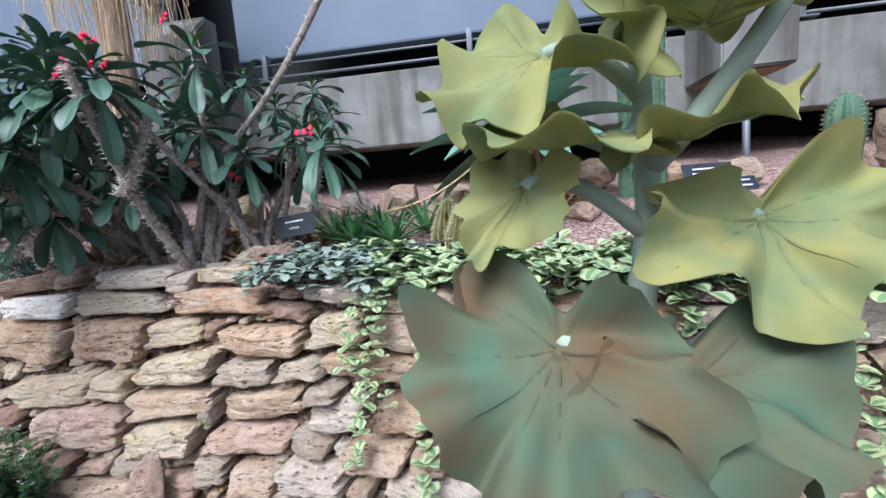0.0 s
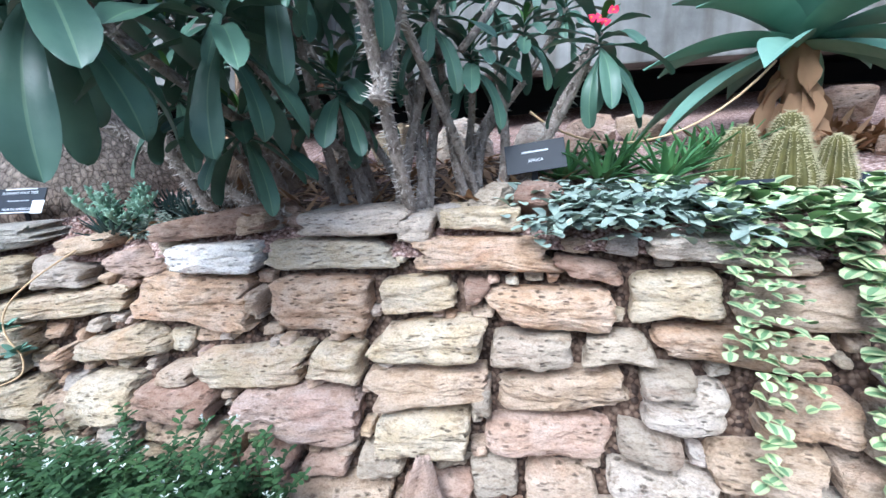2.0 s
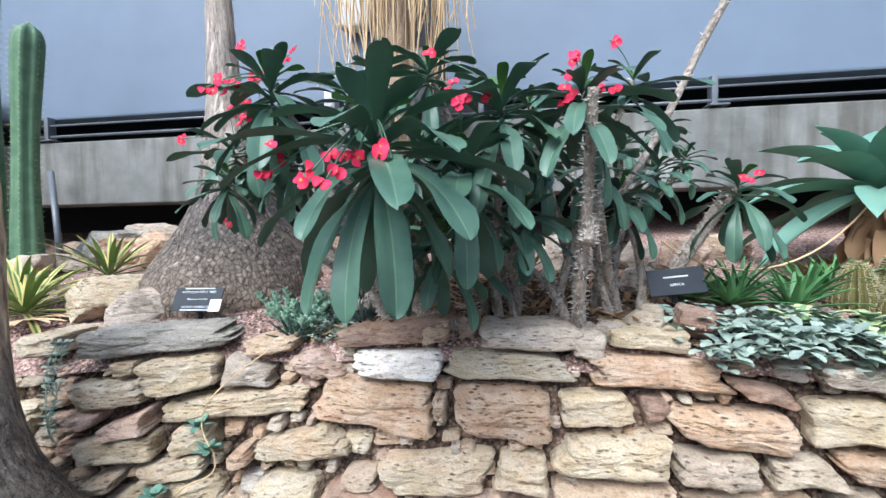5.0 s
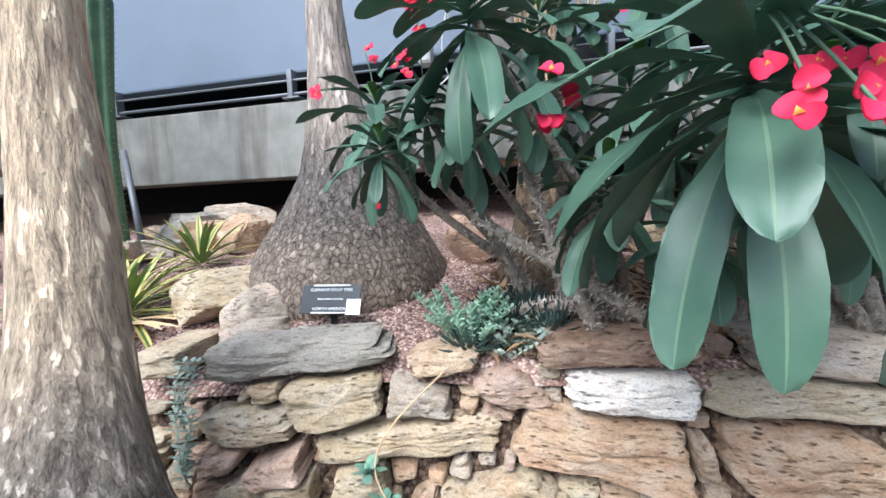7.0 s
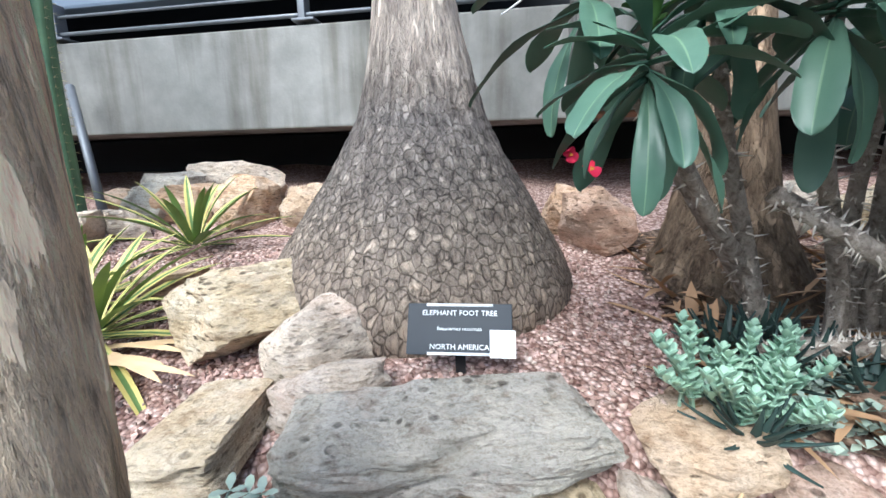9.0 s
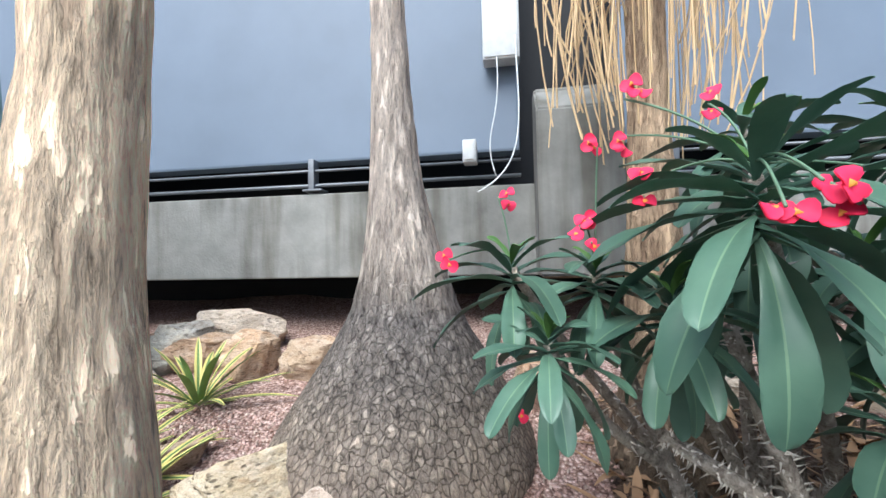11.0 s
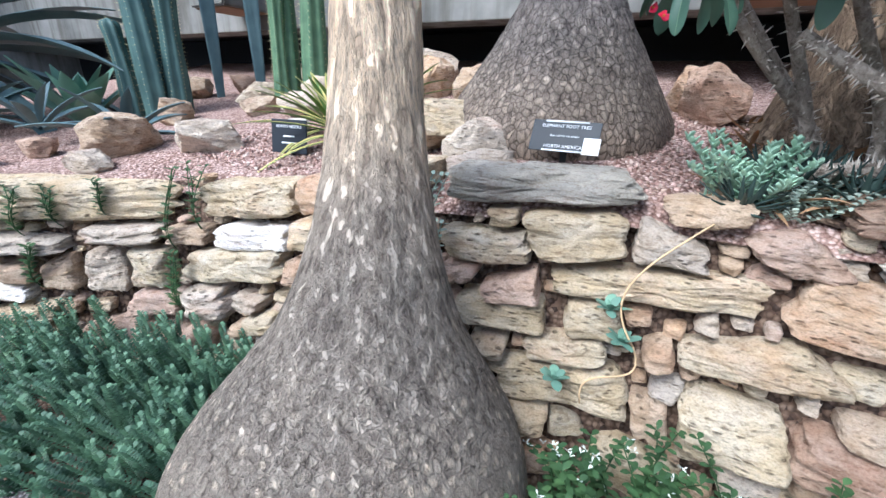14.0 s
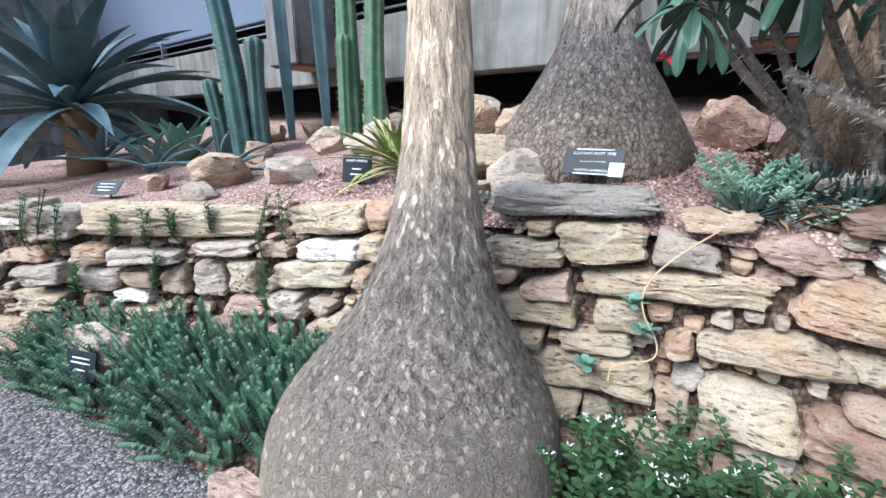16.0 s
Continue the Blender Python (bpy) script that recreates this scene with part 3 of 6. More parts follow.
def concrete_pillar(x0, x1, y0, z0, label):
    t = thing("concrete_pillar", ((x0 + x1) / 2, y0 + 0.3, z0), label, "pillar", kind="structure")
    bm = bmesh.new()
    lo = [(x0, y0), (x1, y0), (x1, 3.436), (x0, 3.436)]
    rings = []
    for z, back in ((z0, 0.0), (2.62, 0.0), (2.78, 0.16), (2.80, 0.16)):
        rings.append([bm.verts.new((x, y + (back if j < 2 else 0), z)) for j, (x, y) in enumerate(lo)])
    for a, c in zip(rings, rings[1:]):
        for k in range(4):
            bm.faces.new((a[k], a[(k + 1) % 4], c[(k + 1) % 4], c[k]))
    bm.faces.new(rings[-1])
    bm.faces.new(rings[0][::-1])
    bmesh.ops.bevel(bm, geom=list(bm.edges), offset=0.012, segments=2, affect="EDGES")
    part("shaft", bm, CONCRETE, t, smooth=False)
    if z0 > 1.4:
        part("soffit", box(bmesh.new(), x0 + 0.03, x1 - 0.03, y0 + 0.04, 3.39, z0 - 0.012, z0 - 0.002), RUST, t, "rusty brown underside", False)
    return t


concrete_pillar(-7.05, -6.55, 2.9, 1.80, "grey concrete pillar jutting from the beam, rusty underside")
concrete_pillar(-2.76, -2.28, 3.12, 1.66, "grey concrete pillar with a sloped shoulder and drip stains")
concrete_pillar(1.42, 1.85, 2.9, 1.86, "grey concrete pillar jutting from the beam, rusty underside")


def pipe_rail(x0, x1):
    t = thing("pipe_rail", ((x0 + x1) / 2, 3.5, 2.27), "dull grey pipe rail with short posts on the concrete beam", "rail", kind="structure")
    for z in (2.315, 2.42):
        part("pipe", tube(bmesh.new(), [(x0, 3.48, z), (x1, 3.48, z)], 0.013 if z < 2.4 else 0.01, 10), RAIL, t)
    x = x0 + 0.3
    while x < x1:
        part("post", box(bmesh.new(), x - 0.022, x + 0.022, 3.45, 3.53, 2.268, 2.50, 0.004), RAIL, t)
        part("foot_plate", box(bmesh.new(), x - 0.05, x + 0.09, 3.42, 3.54, 2.268, 2.282, 0.003), RAIL, t)
        x += 1.75


pipe_rail(-6.35, -2.84)
pipe_rail(-13, -7.1)
pipe_rail(-2.2, 1.4)
pipe_rail(1.9, 8)


def junction_box(x, y, z, w, h, label):
    t = thing("junction_box", (x, y, z), label, "junction box")
    part("case", box(bmesh.new(), x - w / 2, x + w / 2, y - 0.07, y + 0.05, z, z + h, 0.008), BOXGREY, t)
    part("cover", box(bmesh.new(), x - w / 2 + 0.012, x + w / 2 - 0.012, y - 0.078, y - 0.069, z + 0.015, z + h - 0.015, 0.003), BOXGREY, t, "pale cover plate")


junction_box(-3.17, 3.46, 2.40, 0.09, 0.15, "small white junction box fixed by the pipe rail")
junction_box(-2.95, 3.48, 3.07, 0.24, 0.45, "light grey steel control box on the casing")
wire = thing("hanging_wire", (-2.95, 3.4, 2.4), "thin white cable looping down from the control box", "cable")
part("cable", tube(bmesh.new(), bezier((-2.86, 3.38, 3.2), (-2.84, 3.36, 2.6), (-2.8, 3.36, 2.35), (-3.12, 3.38, 2.2), 20), 0.005, 6), WHITE, wire)
part("cable", tube(bmesh.new(), bezier((-2.98, 3.40, 3.08), (-2.95, 3.37, 2.6), (-3.1, 3.37, 2.6), (-3.0, 3.4, 2.3), 20), 0.004, 6), WHITE, wire)
# slanting pipe under the beam
lean = thing("slanting_pipe", (-5.4, 3.0, 1.2), "grey pipe leaning from the gravel up to the beam", "pipe")
part("pipe", tube(bmesh.new(), [(-5.4, 3.0, 1.12), (-5.83, 3.3, 1.95)], 0.025, 10), RAIL, lean)
lean2 = thing("short_pipe", (1.55, 2.75, 1.05), "short grey standpipe at the back of the bed", "pipe")
part("pipe", tube(bmesh.new(), [(1.5, 2.75, 1.0), (1.5, 2.78, 1.7)], 0.02, 10), RAIL, lean2)


sheet("shrub_soil", np.linspace(-2.62, -0.55, 60), lambda x: np.linspace(wall_top_y(x) + 0.06 + 0.05 * math.sin(x * 9), 2.75 + 0.12 * math.sin(x * 5), 24), lambda x, y: bed_z(x, y) + 0.006 + 0.02 * noise.noise(Vector((x * 9, y * 9, 4))) * min(1, (x + 2.62) * 3) , SOIL, "dark bare soil with dry debris under the thorny shrub", "soil")

# ---- the dry stone wall ----
wall = thing("wall_dry_stone", (-2.4, 1.5, 0), "dry-laid retaining wall of rough tan, yellow and pink limestone", "stone wall", kind="structure")
bm = bmesh.new()
xs = np.linspace(-9.5, 5.0, 150)
cols = [[bm.verts.new((x, wall_y(x, z) + 0.085, z)) for z in (-0.05, 0.3, 0.6, bed_z(x, wall_top_y(x)) - 0.01)] + [bm.verts.new((x, wall_top_y(x) + 0.12, bed_z(x, wall_top_y(x)) - 0.02))] for x in xs]
for a, c in zip(cols, cols[1:]):
    for j in range(4):
        bm.faces.new((a[j], c[j], c[j + 1], a[j + 1]))
part("backing", bm, SOIL, wall, "dark earth packed behind the joints")

rs = random.Random(5)
TAKEN = []


def lay(xc, zc, w, h, tone, tilt=0.0, taper=0.0, lean=0.0, flare=0.0, proud=None, n=44, deep=0.17):
    """One stone of the wall, w by h about its middle: its ends rise by tilt, the right end is taller by taper, the top is
    shifted by lean and wider by flare; a broken, chipped outline and a split face that runs back into the wall."""
    TAKEN.append((xc - w / 2 + 0.2 * abs(flare), xc + w / 2 - 0.2 * abs(flare), zc - h / 2, zc + h / 2))
    turn = wall_turn(xc)
    stretch = 1 / max(0.6, math.cos(turn))
    bm = bmesh.new()
    proud = rs.uniform(0.0, 0.05) if proud is None else proud
    sq = rs.uniform(5.0, 14.0)
    tip, turned = rs.uniform(-0.2, 0.2), rs.uniform(-0.2, 0.2)
    k = Vector((rs.uniform(0, 50), rs.uniform(0, 50), 0))
    chips = [(rs.uniform(0, math.tau), rs.uniform(0.04, 0.16)) for _ in range(3)]
    m = min(w, h)
    rings = []
    for inset, depth, rough in ((0.03, deep, 0.3), (0.0, 0.05, 0.5), (0.012, 0.022, 0.7), (0.05, 0.008, 0.9), (0.13, 0.0, 1.0), (0.3, -0.003, 1.0), (0.55, -0.005, 1.0), (0.8, -0.006, 1.0)):
        ring = []
        for j in range(n):
            a = (j + 0.5 * (len(rings) % 2)) * math.tau / n
            c, e = math.cos(a), math.sin(a)
            r = (abs(c) ** sq + abs(e) ** sq) ** (-1 / sq)
            wob = 1.0 + 0.10 * noise.noise(Vector((c * 1.6, e * 1.6, 0)) + k) + 0.09 * noise.noise(Vector((c * 4.0, e * 4.0, 3)) + k) + 0.045 * noise.noise(Vector((c * 11.0, e * 11.0, 7)) + k)
            for at, cut in chips:
                wob -= cut * max(0.0, math.cos(a - at)) ** 14
            p, q = c * r * wob * 0.98, e * r * wob * 0.98
            if inset < 0.2:
                p, q = p - c * inset * m * 2 / w, q - e * inset * m * 2 / h
            else:
                p, q = p * (1 - inset), q * (1 - inset)
            u = 0.5 * p * (w + flare * q) + 0.5 * lean * q
            v = 0.5 * q * (h + taper * p) + 0.5 * tilt * p
            d = depth - proud + turned * u * 0.22 + tip * v * 0.5
            d += rough * (0.034 * noise.noise(Vector((u * 6, v * 9, 0)) + k) + 0.012 * noise.noise(Vector((u * 14, v * 40, 5)) + k) + 0.007 * noise.noise(Vector((u * 40, v * 70, 5)) + k))
            ring.append(bm.verts.new((u * stretch, d + 0.4 * v, v)))
        rings.append(ring)
    for a, c in zip(rings, rings[1:]):
        for j in range(n):
            bm.faces.new((a[j], a[(j + 1) % n], c[(j + 1) % n], c[j]))
    mid = bm.verts.new(sum((q.co for q in rings[-1]), Vector()) / n)
    for j in range(n):
        bm.faces.new((rings[-1][j], rings[-1][(j + 1) % n], mid))
    ob = part("stone", bm, STONE[tone], smooth=False)
    ob.parent = wall
    ob.matrix_parent_inverse = Matrix.Translation(wall.location).inverted()
    ob.matrix_basis = Matrix.LocRotScale((xc, wall_y(xc, zc), zc), Euler((0, 0, turn)), None)
    return ob


# stones east of the tall trunk, course by course
lay(-2.16, 0.948, 0.47, 0.079, "r", 0.05, 0.01, -0.04, -0.03, deep=0.26)
lay(-2.00, 0.952, 0.11, 0.080, "t", 0.01, -0.00, -0.00, -0.00, deep=0.26)
lay(-1.63, 0.943, 0.40, 0.082, "p", -0.00, -0.00, 0.00, 0.00, deep=0.26)
lay(-1.41, 0.915, 0.12, 0.094, "p", -0.01, 0.01, 0.01, 0.01, deep=0.26)
lay(-1.19, 0.938, 0.28, 0.074, "y", -0.01, 0.01, -0.00, 0.00, deep=0.26)
lay(-0.56, 0.860, 0.26, 0.077, "p", 0.01, 0.02, -0.02, -0.01, deep=0.26)
lay(-0.17, 0.847, 0.11, 0.074, "t", -0.01, -0.01, -0.01, 0.01)
lay(-0.00, 0.875, 0.18, 0.097, "o", -0.02, 0.02, -0.00, 0.00, deep=0.26)
lay(-2.15, 0.835, 0.36, 0.099, "w", 0.00, 0.01, -0.00, 0.01)
lay(-1.72, 0.835, 0.46, 0.107, "y", 0.01, -0.01, -0.03, -0.05)
lay(-1.19, 0.830, 0.47, 0.103, "o", -0.01, 0.01, -0.05, -0.03)
lay(-0.85, 0.782, 0.18, 0.057, "r", -0.03, 0.00, -0.04, 0.04)
lay(-0.63, 0.725, 0.24, 0.126, "y", 0.02, -0.01, -0.01, -0.01)
lay(-0.32, 0.724, 0.33, 0.133, "t", 0.01, 0.00, 0.01, -0.00)
lay(-0.00, 0.745, 0.28, 0.103, "p", 0.02, -0.00, 0.01, 0.00)
lay(-2.23, 0.689, 0.46, 0.175, "o", -0.04, -0.00, 0.02, -0.04)
lay(-1.97, 0.691, 0.05, 0.075, "t", 0.00, 0.00, -0.01, 0.00)
lay(-1.74, 0.683, 0.36, 0.169, "o", -0.01, 0.01, -0.03, 0.01)
lay(-1.40, 0.707, 0.26, 0.106, "y", 0.03, -0.01, -0.01, -0.01)
lay(-1.21, 0.713, 0.07, 0.074, "r", -0.00, -0.01, 0.02, 0.03)
lay(-0.96, 0.670, 0.36, 0.112, "o", 0.01, 0.00, -0.04, 0.08)
lay(-0.48, 0.598, 0.40, 0.078, "o", 0.01, -0.00, -0.01, 0.01)
lay(-0.04, 0.594, 0.26, 0.132, "p", 0.01, 0.02, 0.02, -0.01)
lay(-1.98, 0.473, 0.38, 0.125, "y", 0.03, 0.01, -0.02, 0.08)
lay(-1.67, 0.503, 0.18, 0.101, "y", -0.01, 0.01, 0.01, -0.01)
lay(-1.36, 0.570, 0.38, 0.111, "y", 0.03, 0.01, 0.02, -0.01)
lay(-1.03, 0.555, 0.25, 0.087, "g", 0.00, 0.01, 0.01, 0.00)
lay(-0.79, 0.571, 0.18, 0.066, "g", 0.02, 0.00, -0.02, -0.03)
lay(-0.66, 0.500, 0.14, 0.051, "g", 0.01, -0.01, 0.00, 0.01)
lay(-2.25, 0.377, 0.30, 0.111, "r", -0.01, 0.00, 0.01, -0.01)
lay(-1.82, 0.347, 0.47, 0.147, "k", -0.02, 0.04, 0.01, -0.02)
lay(-1.36, 0.442, 0.39, 0.090, "t", 0.03, -0.01, 0.00, 0.03)
lay(-1.19, 0.412, 0.06, 0.096, "g", 0.00, -0.00, -0.00, 0.00)
lay(-0.95, 0.430, 0.38, 0.111, "t", 0.05, -0.00, -0.01, 0.01)
lay(-0.62, 0.423, 0.22, 0.115, "p", 0.03, 0.01, -0.00, 0.00)
lay(-0.34, 0.448, 0.21, 0.116, "o", 0.00, -0.00, 0.02, -0.01)
lay(-0.23, 0.331, 0.15, 0.062, "t", 0.02, -0.00, 0.02, 0.02)
lay(-0.09, 0.446, 0.27, 0.117, "t", 0.02, -0.03, 0.02, 0.00)
lay(-0.02, 0.342, 0.16, 0.059, "y", 0.04, 0.03, -0.01, -0.00)
lay(-2.18, 0.245, 0.23, 0.088, "t", 0.01, 0.00, -0.04, 0.01)
lay(-2.04, 0.230, 0.06, 0.078, "t", -0.01, -0.00, -0.00, 0.01)
lay(-1.89, 0.204, 0.18, 0.063, "r", -0.01, -0.00, -0.00, 0.01)
lay(-1.70, 0.198, 0.16, 0.038, "k", 0.02, -0.00, -0.01, 0.00)
lay(-1.51, 0.222, 0.15, 0.061, "g", 0.00, -0.00, -0.01, 0.01)
lay(-1.38, 0.313, 0.31, 0.114, "y", 0.01, -0.01, -0.01, 0.01)
lay(-1.15, 0.196, 0.14, 0.087, "g", -0.00, -0.00, -0.00, 0.02)
lay(-1.00, 0.307, 0.36, 0.097, "k", 0.01, 0.01, -0.00, 0.03)
lay(-0.72, 0.316, 0.17, 0.071, "g", -0.01, -0.02, 0.00, 0.01)
lay(-0.69, 0.219, 0.26, 0.088, "p", 0.02, -0.00, -0.01, 0.02)
lay(-0.49, 0.209, 0.09, 0.051, "t", 0.01, -0.00, 0.00, -0.00)
lay(-0.45, 0.307, 0.26, 0.095, "t", 0.04, -0.00, -0.01, 0.02)
lay(-0.17, 0.236, 0.48, 0.090, "p", 0.07, -0.01, 0.02, -0.01)
lay(-1.68, 0.124, 0.41, 0.074, "t", 0.00, -0.01, 0.00, 0.02)
lay(-0.96, 0.173, 0.21, 0.098, "t", 0.00, -0.00, -0.01, 0.01)
lay(-0.90, 0.100, 0.28, 0.054, "p", 0.05, 0.01, -0.00, 0.01)
lay(-0.59, 0.141, 0.30, 0.038, "p", 0.04, -0.01, -0.01, -0.00)
# stones behind and west of it
lay(-3.61, 0.908, 0.17, 0.089, "y", 0.01, -0.01, -0.03, 0.01, deep=0.26)
lay(-3.16, 0.924, 0.56, 0.102, "s", 0.02, -0.02, -0.02, 0.00, proud=0.03, deep=0.21)
lay(-2.69, 0.889, 0.22, 0.066, "t", 0.02, 0.01, -0.02, 0.01, deep=0.26)
lay(-4.96, 0.719, 0.77, 0.157, "y", -0.01, 0.00, -0.01, -0.01)
lay(-4.24, 0.764, 0.44, 0.141, "y", 0.04, -0.01, -0.07, 0.04, deep=0.26)
lay(-3.94, 0.809, 0.13, 0.139, "o", 0.01, -0.01, -0.01, 0.02, deep=0.26)
lay(-3.28, 0.730, 0.29, 0.090, "y", 0.02, -0.01, -0.03, 0.00)
lay(-3.24, 0.820, 0.10, 0.056, "y", 0.01, 0.00, -0.01, -0.00)
lay(-3.02, 0.798, 0.28, 0.130, "y", 0.03, -0.00, -0.03, 0.02)
lay(-2.76, 0.788, 0.20, 0.094, "p", -0.04, -0.03, -0.00, -0.01)
lay(-2.48, 0.817, 0.16, 0.092, "k", 0.03, 0.01, -0.13, 0.00)
lay(-5.46, 0.711, 0.19, 0.167, "p", -0.00, -0.01, -0.02, 0.02)
lay(-4.75, 0.585, 0.25, 0.069, "p", 0.00, 0.00, -0.00, 0.00)
lay(-4.51, 0.587, 0.20, 0.070, "t", 0.02, -0.00, -0.01, 0.01)
lay(-4.19, 0.622, 0.35, 0.099, "w", 0.03, 0.00, -0.02, -0.00)
lay(-3.94, 0.667, 0.12, 0.109, "y", 0.01, 0.01, -0.01, 0.01)
lay(-3.34, 0.639, 0.11, 0.054, "k", 0.01, -0.00, -0.01, 0.01)
lay(-3.17, 0.622, 0.17, 0.059, "k", 0.04, 0.02, -0.03, 0.00)
lay(-2.78, 0.676, 0.58, 0.092, "y", 0.03, 0.01, -0.01, -0.00)
lay(-5.44, 0.462, 0.15, 0.097, "p", 0.02, -0.00, -0.05, 0.03)
lay(-5.28, 0.557, 0.14, 0.096, "o", 0.00, -0.01, -0.01, 0.00)
lay(-5.07, 0.546, 0.27, 0.074, "p", -0.01, -0.01, -0.01, 0.01)
lay(-4.27, 0.502, 0.51, 0.113, "y", 0.08, -0.01, -0.03, 0.00)
lay(-3.95, 0.540, 0.09, 0.082, "t", 0.01, 0.00, -0.01, 0.01)
lay(-3.19, 0.546, 0.28, 0.089, "y", -0.00, 0.01, -0.03, 0.02)
lay(-2.98, 0.468, 0.23, 0.069, "y", 0.03, 0.01, -0.03, 0.01)
lay(-2.92, 0.564, 0.16, 0.090, "y", 0.01, 0.01, -0.01, -0.00)
lay(-2.73, 0.501, 0.08, 0.060, "t", 0.03, 0.01, -0.02, 0.01)
lay(-2.51, 0.537, 0.34, 0.082, "y", 0.06, 0.01, -0.07, -0.05)
lay(-5.43, 0.334, 0.20, 0.087, "y", -0.01, -0.01, 0.00, 0.01)
lay(-5.23, 0.437, 0.17, 0.111, "p", -0.01, -0.00, -0.01, 0.02)
lay(-5.08, 0.354, 0.15, 0.058, "w", 0.00, 0.00, -0.01, 0.00)
lay(-5.07, 0.438, 0.13, 0.084, "t", -0.01, -0.00, -0.03, 0.01)
lay(-4.93, 0.426, 0.10, 0.119, "t", 0.02, 0.03, -0.02, -0.00)
lay(-4.79, 0.431, 0.14, 0.169, "p", 0.00, 0.01, -0.02, -0.00)
lay(-4.63, 0.455, 0.15, 0.150, "y", 0.01, -0.01, -0.03, -0.00)
lay(-4.34, 0.352, 0.19, 0.123, "p", 0.03, 0.00, -0.03, 0.01)
lay(-3.20, 0.445, 0.11, 0.045, "y", 0.02, -0.00, -0.01, 0.01)
lay(-2.98, 0.359, 0.39, 0.117, "y", 0.02, 0.02, -0.05, 0.01)
lay(-2.72, 0.326, 0.10, 0.097, "t", -0.00, 0.00, -0.03, 0.01)
lay(-2.53, 0.370, 0.25, 0.145, "y", 0.03, -0.03, -0.03, 0.00)
lay(-4.58, 0.318, 0.22, 0.101, "k", 0.02, -0.00, -0.02, -0.00)
lay(-4.08, 0.310, 0.12, 0.077, "y", 0.03, 0.01, -0.02, 0.01)
lay(-3.04, 0.252, 0.12, 0.068, "y", -0.00, -0.02, -0.01, 0.02)


def free_at(x0, x1, z0, z1):
    return all(x1 < a + 0.004 or x0 > b - 0.004 or z1 < c + 0.004 or z0 > d - 0.004 for a, b, c, d in TAKEN)


# courses of no marked shape, and small stones in the gaps
for size, tries in ((0.34, 700), (0.24, 900), (0.16, 1500), (0.10, 2600), (0.065, 3400), (0.045, 3000)):
    for _ in range(tries):
        w = size * rs.uniform(0.8, 1.25)
        h = w * rs.uniform(0.36, 0.6) if size > 0.12 else w * rs.uniform(0.5, 0.9)
        x, z = (rs.uniform(-7.6, 2.6), rs.uniform(-0.02, 0.9)) if size > 0.12 else (rs.uniform(-5.6, 0.4), rs.uniform(0.0, 0.88))
        top = 0.9 if x > -2.9 else 0.82
        if z + h < top and free_at(x - w / 2, x + w / 2, z, z + h):
            lay(x, z + h / 2, w, h, rs.choice("ttyyppgko"), rs.uniform(-0.1, 0.1) * h, rs.uniform(-0.3, 0.3) * h, rs.uniform(-0.2, 0.2) * h, rs.uniform(-0.3, 0.3) * h, proud=rs.uniform(-0.015, 0.02) if size > 0.12 else rs.uniform(-0.05, -0.02), n=32 if size > 0.12 else 14)


def rock(x, y, size, tone, label, seed, z=None, turn=0.0, name="rock", tilt=0.0, sink=0.03, group="rocks in the gravel bed"):
    ob = part(name, boulder(bmesh.new(), size, seed, 11), STONE[tone], smooth=False)
    ob.matrix_basis = Matrix.LocRotScale((x, y, (bed_z(x, y) if z is None else z) - sink), Euler((tilt, 0, turn)), None)
    return tagged(ob, label, "rock", group)


# ---- elephant foot trees ----
def elephant_tree(name, at, label, keys, split, foot_mat, trunk_mat, seed, rough):
    """A bottle-shaped trunk from keys of (z, radius, x, y); below `split` it is the swollen base."""
    t = thing(name, at, label, "tree")
    rows = smooth_profile(keys, 190)
    low, high = [r for r in rows if r[0] <= split], [r for r in rows if r[0] > split]
    part("swollen_base", lathe(bmesh.new(), low + high[:1], 110, rough, 7.0, seed), foot_mat, t, "broad bulbous foot with cracked bark")
    tuck = [(r[0], r[1] * 0.996, r[2], r[3]) for r in low[-1:]]
    part("trunk", lathe(bmesh.new(), tuck + high, 110, rough, 7.0, seed), trunk_mat, t, "upright fissured bark")
    return t


elephant_tree("elephant_foot_tree", (-3.36, 2.40, 0.95), "elephant foot tree with cracked dark bulbous base in gravel",
    [(0.86, 0.515, -3.365, 2.40), (0.97, 0.54, -3.365, 2.40), (1.06, 0.525, -3.365, 2.40), (1.2, 0.443, -3.365, 2.40), (1.3, 0.378, -3.36, 2.40), (1.4, 0.312, -3.36, 2.40), (1.49, 0.258, -3.36, 2.39), (1.58, 0.212, -3.36, 2.385), (1.76, 0.165, -3.365, 2.37), (1.93, 0.132, -3.375, 2.36), (2.1, 0.108, -3.385, 2.36), (2.4, 0.086, -3.395, 2.36), (2.75, 0.072, -3.405, 2.36), (3.4, 0.062, -3.43, 2.36), (4.6, 0.055, -3.46, 2.36)],
    1.68, BARK_FOOT, BARK_FOOT, 1.0, 0.006)
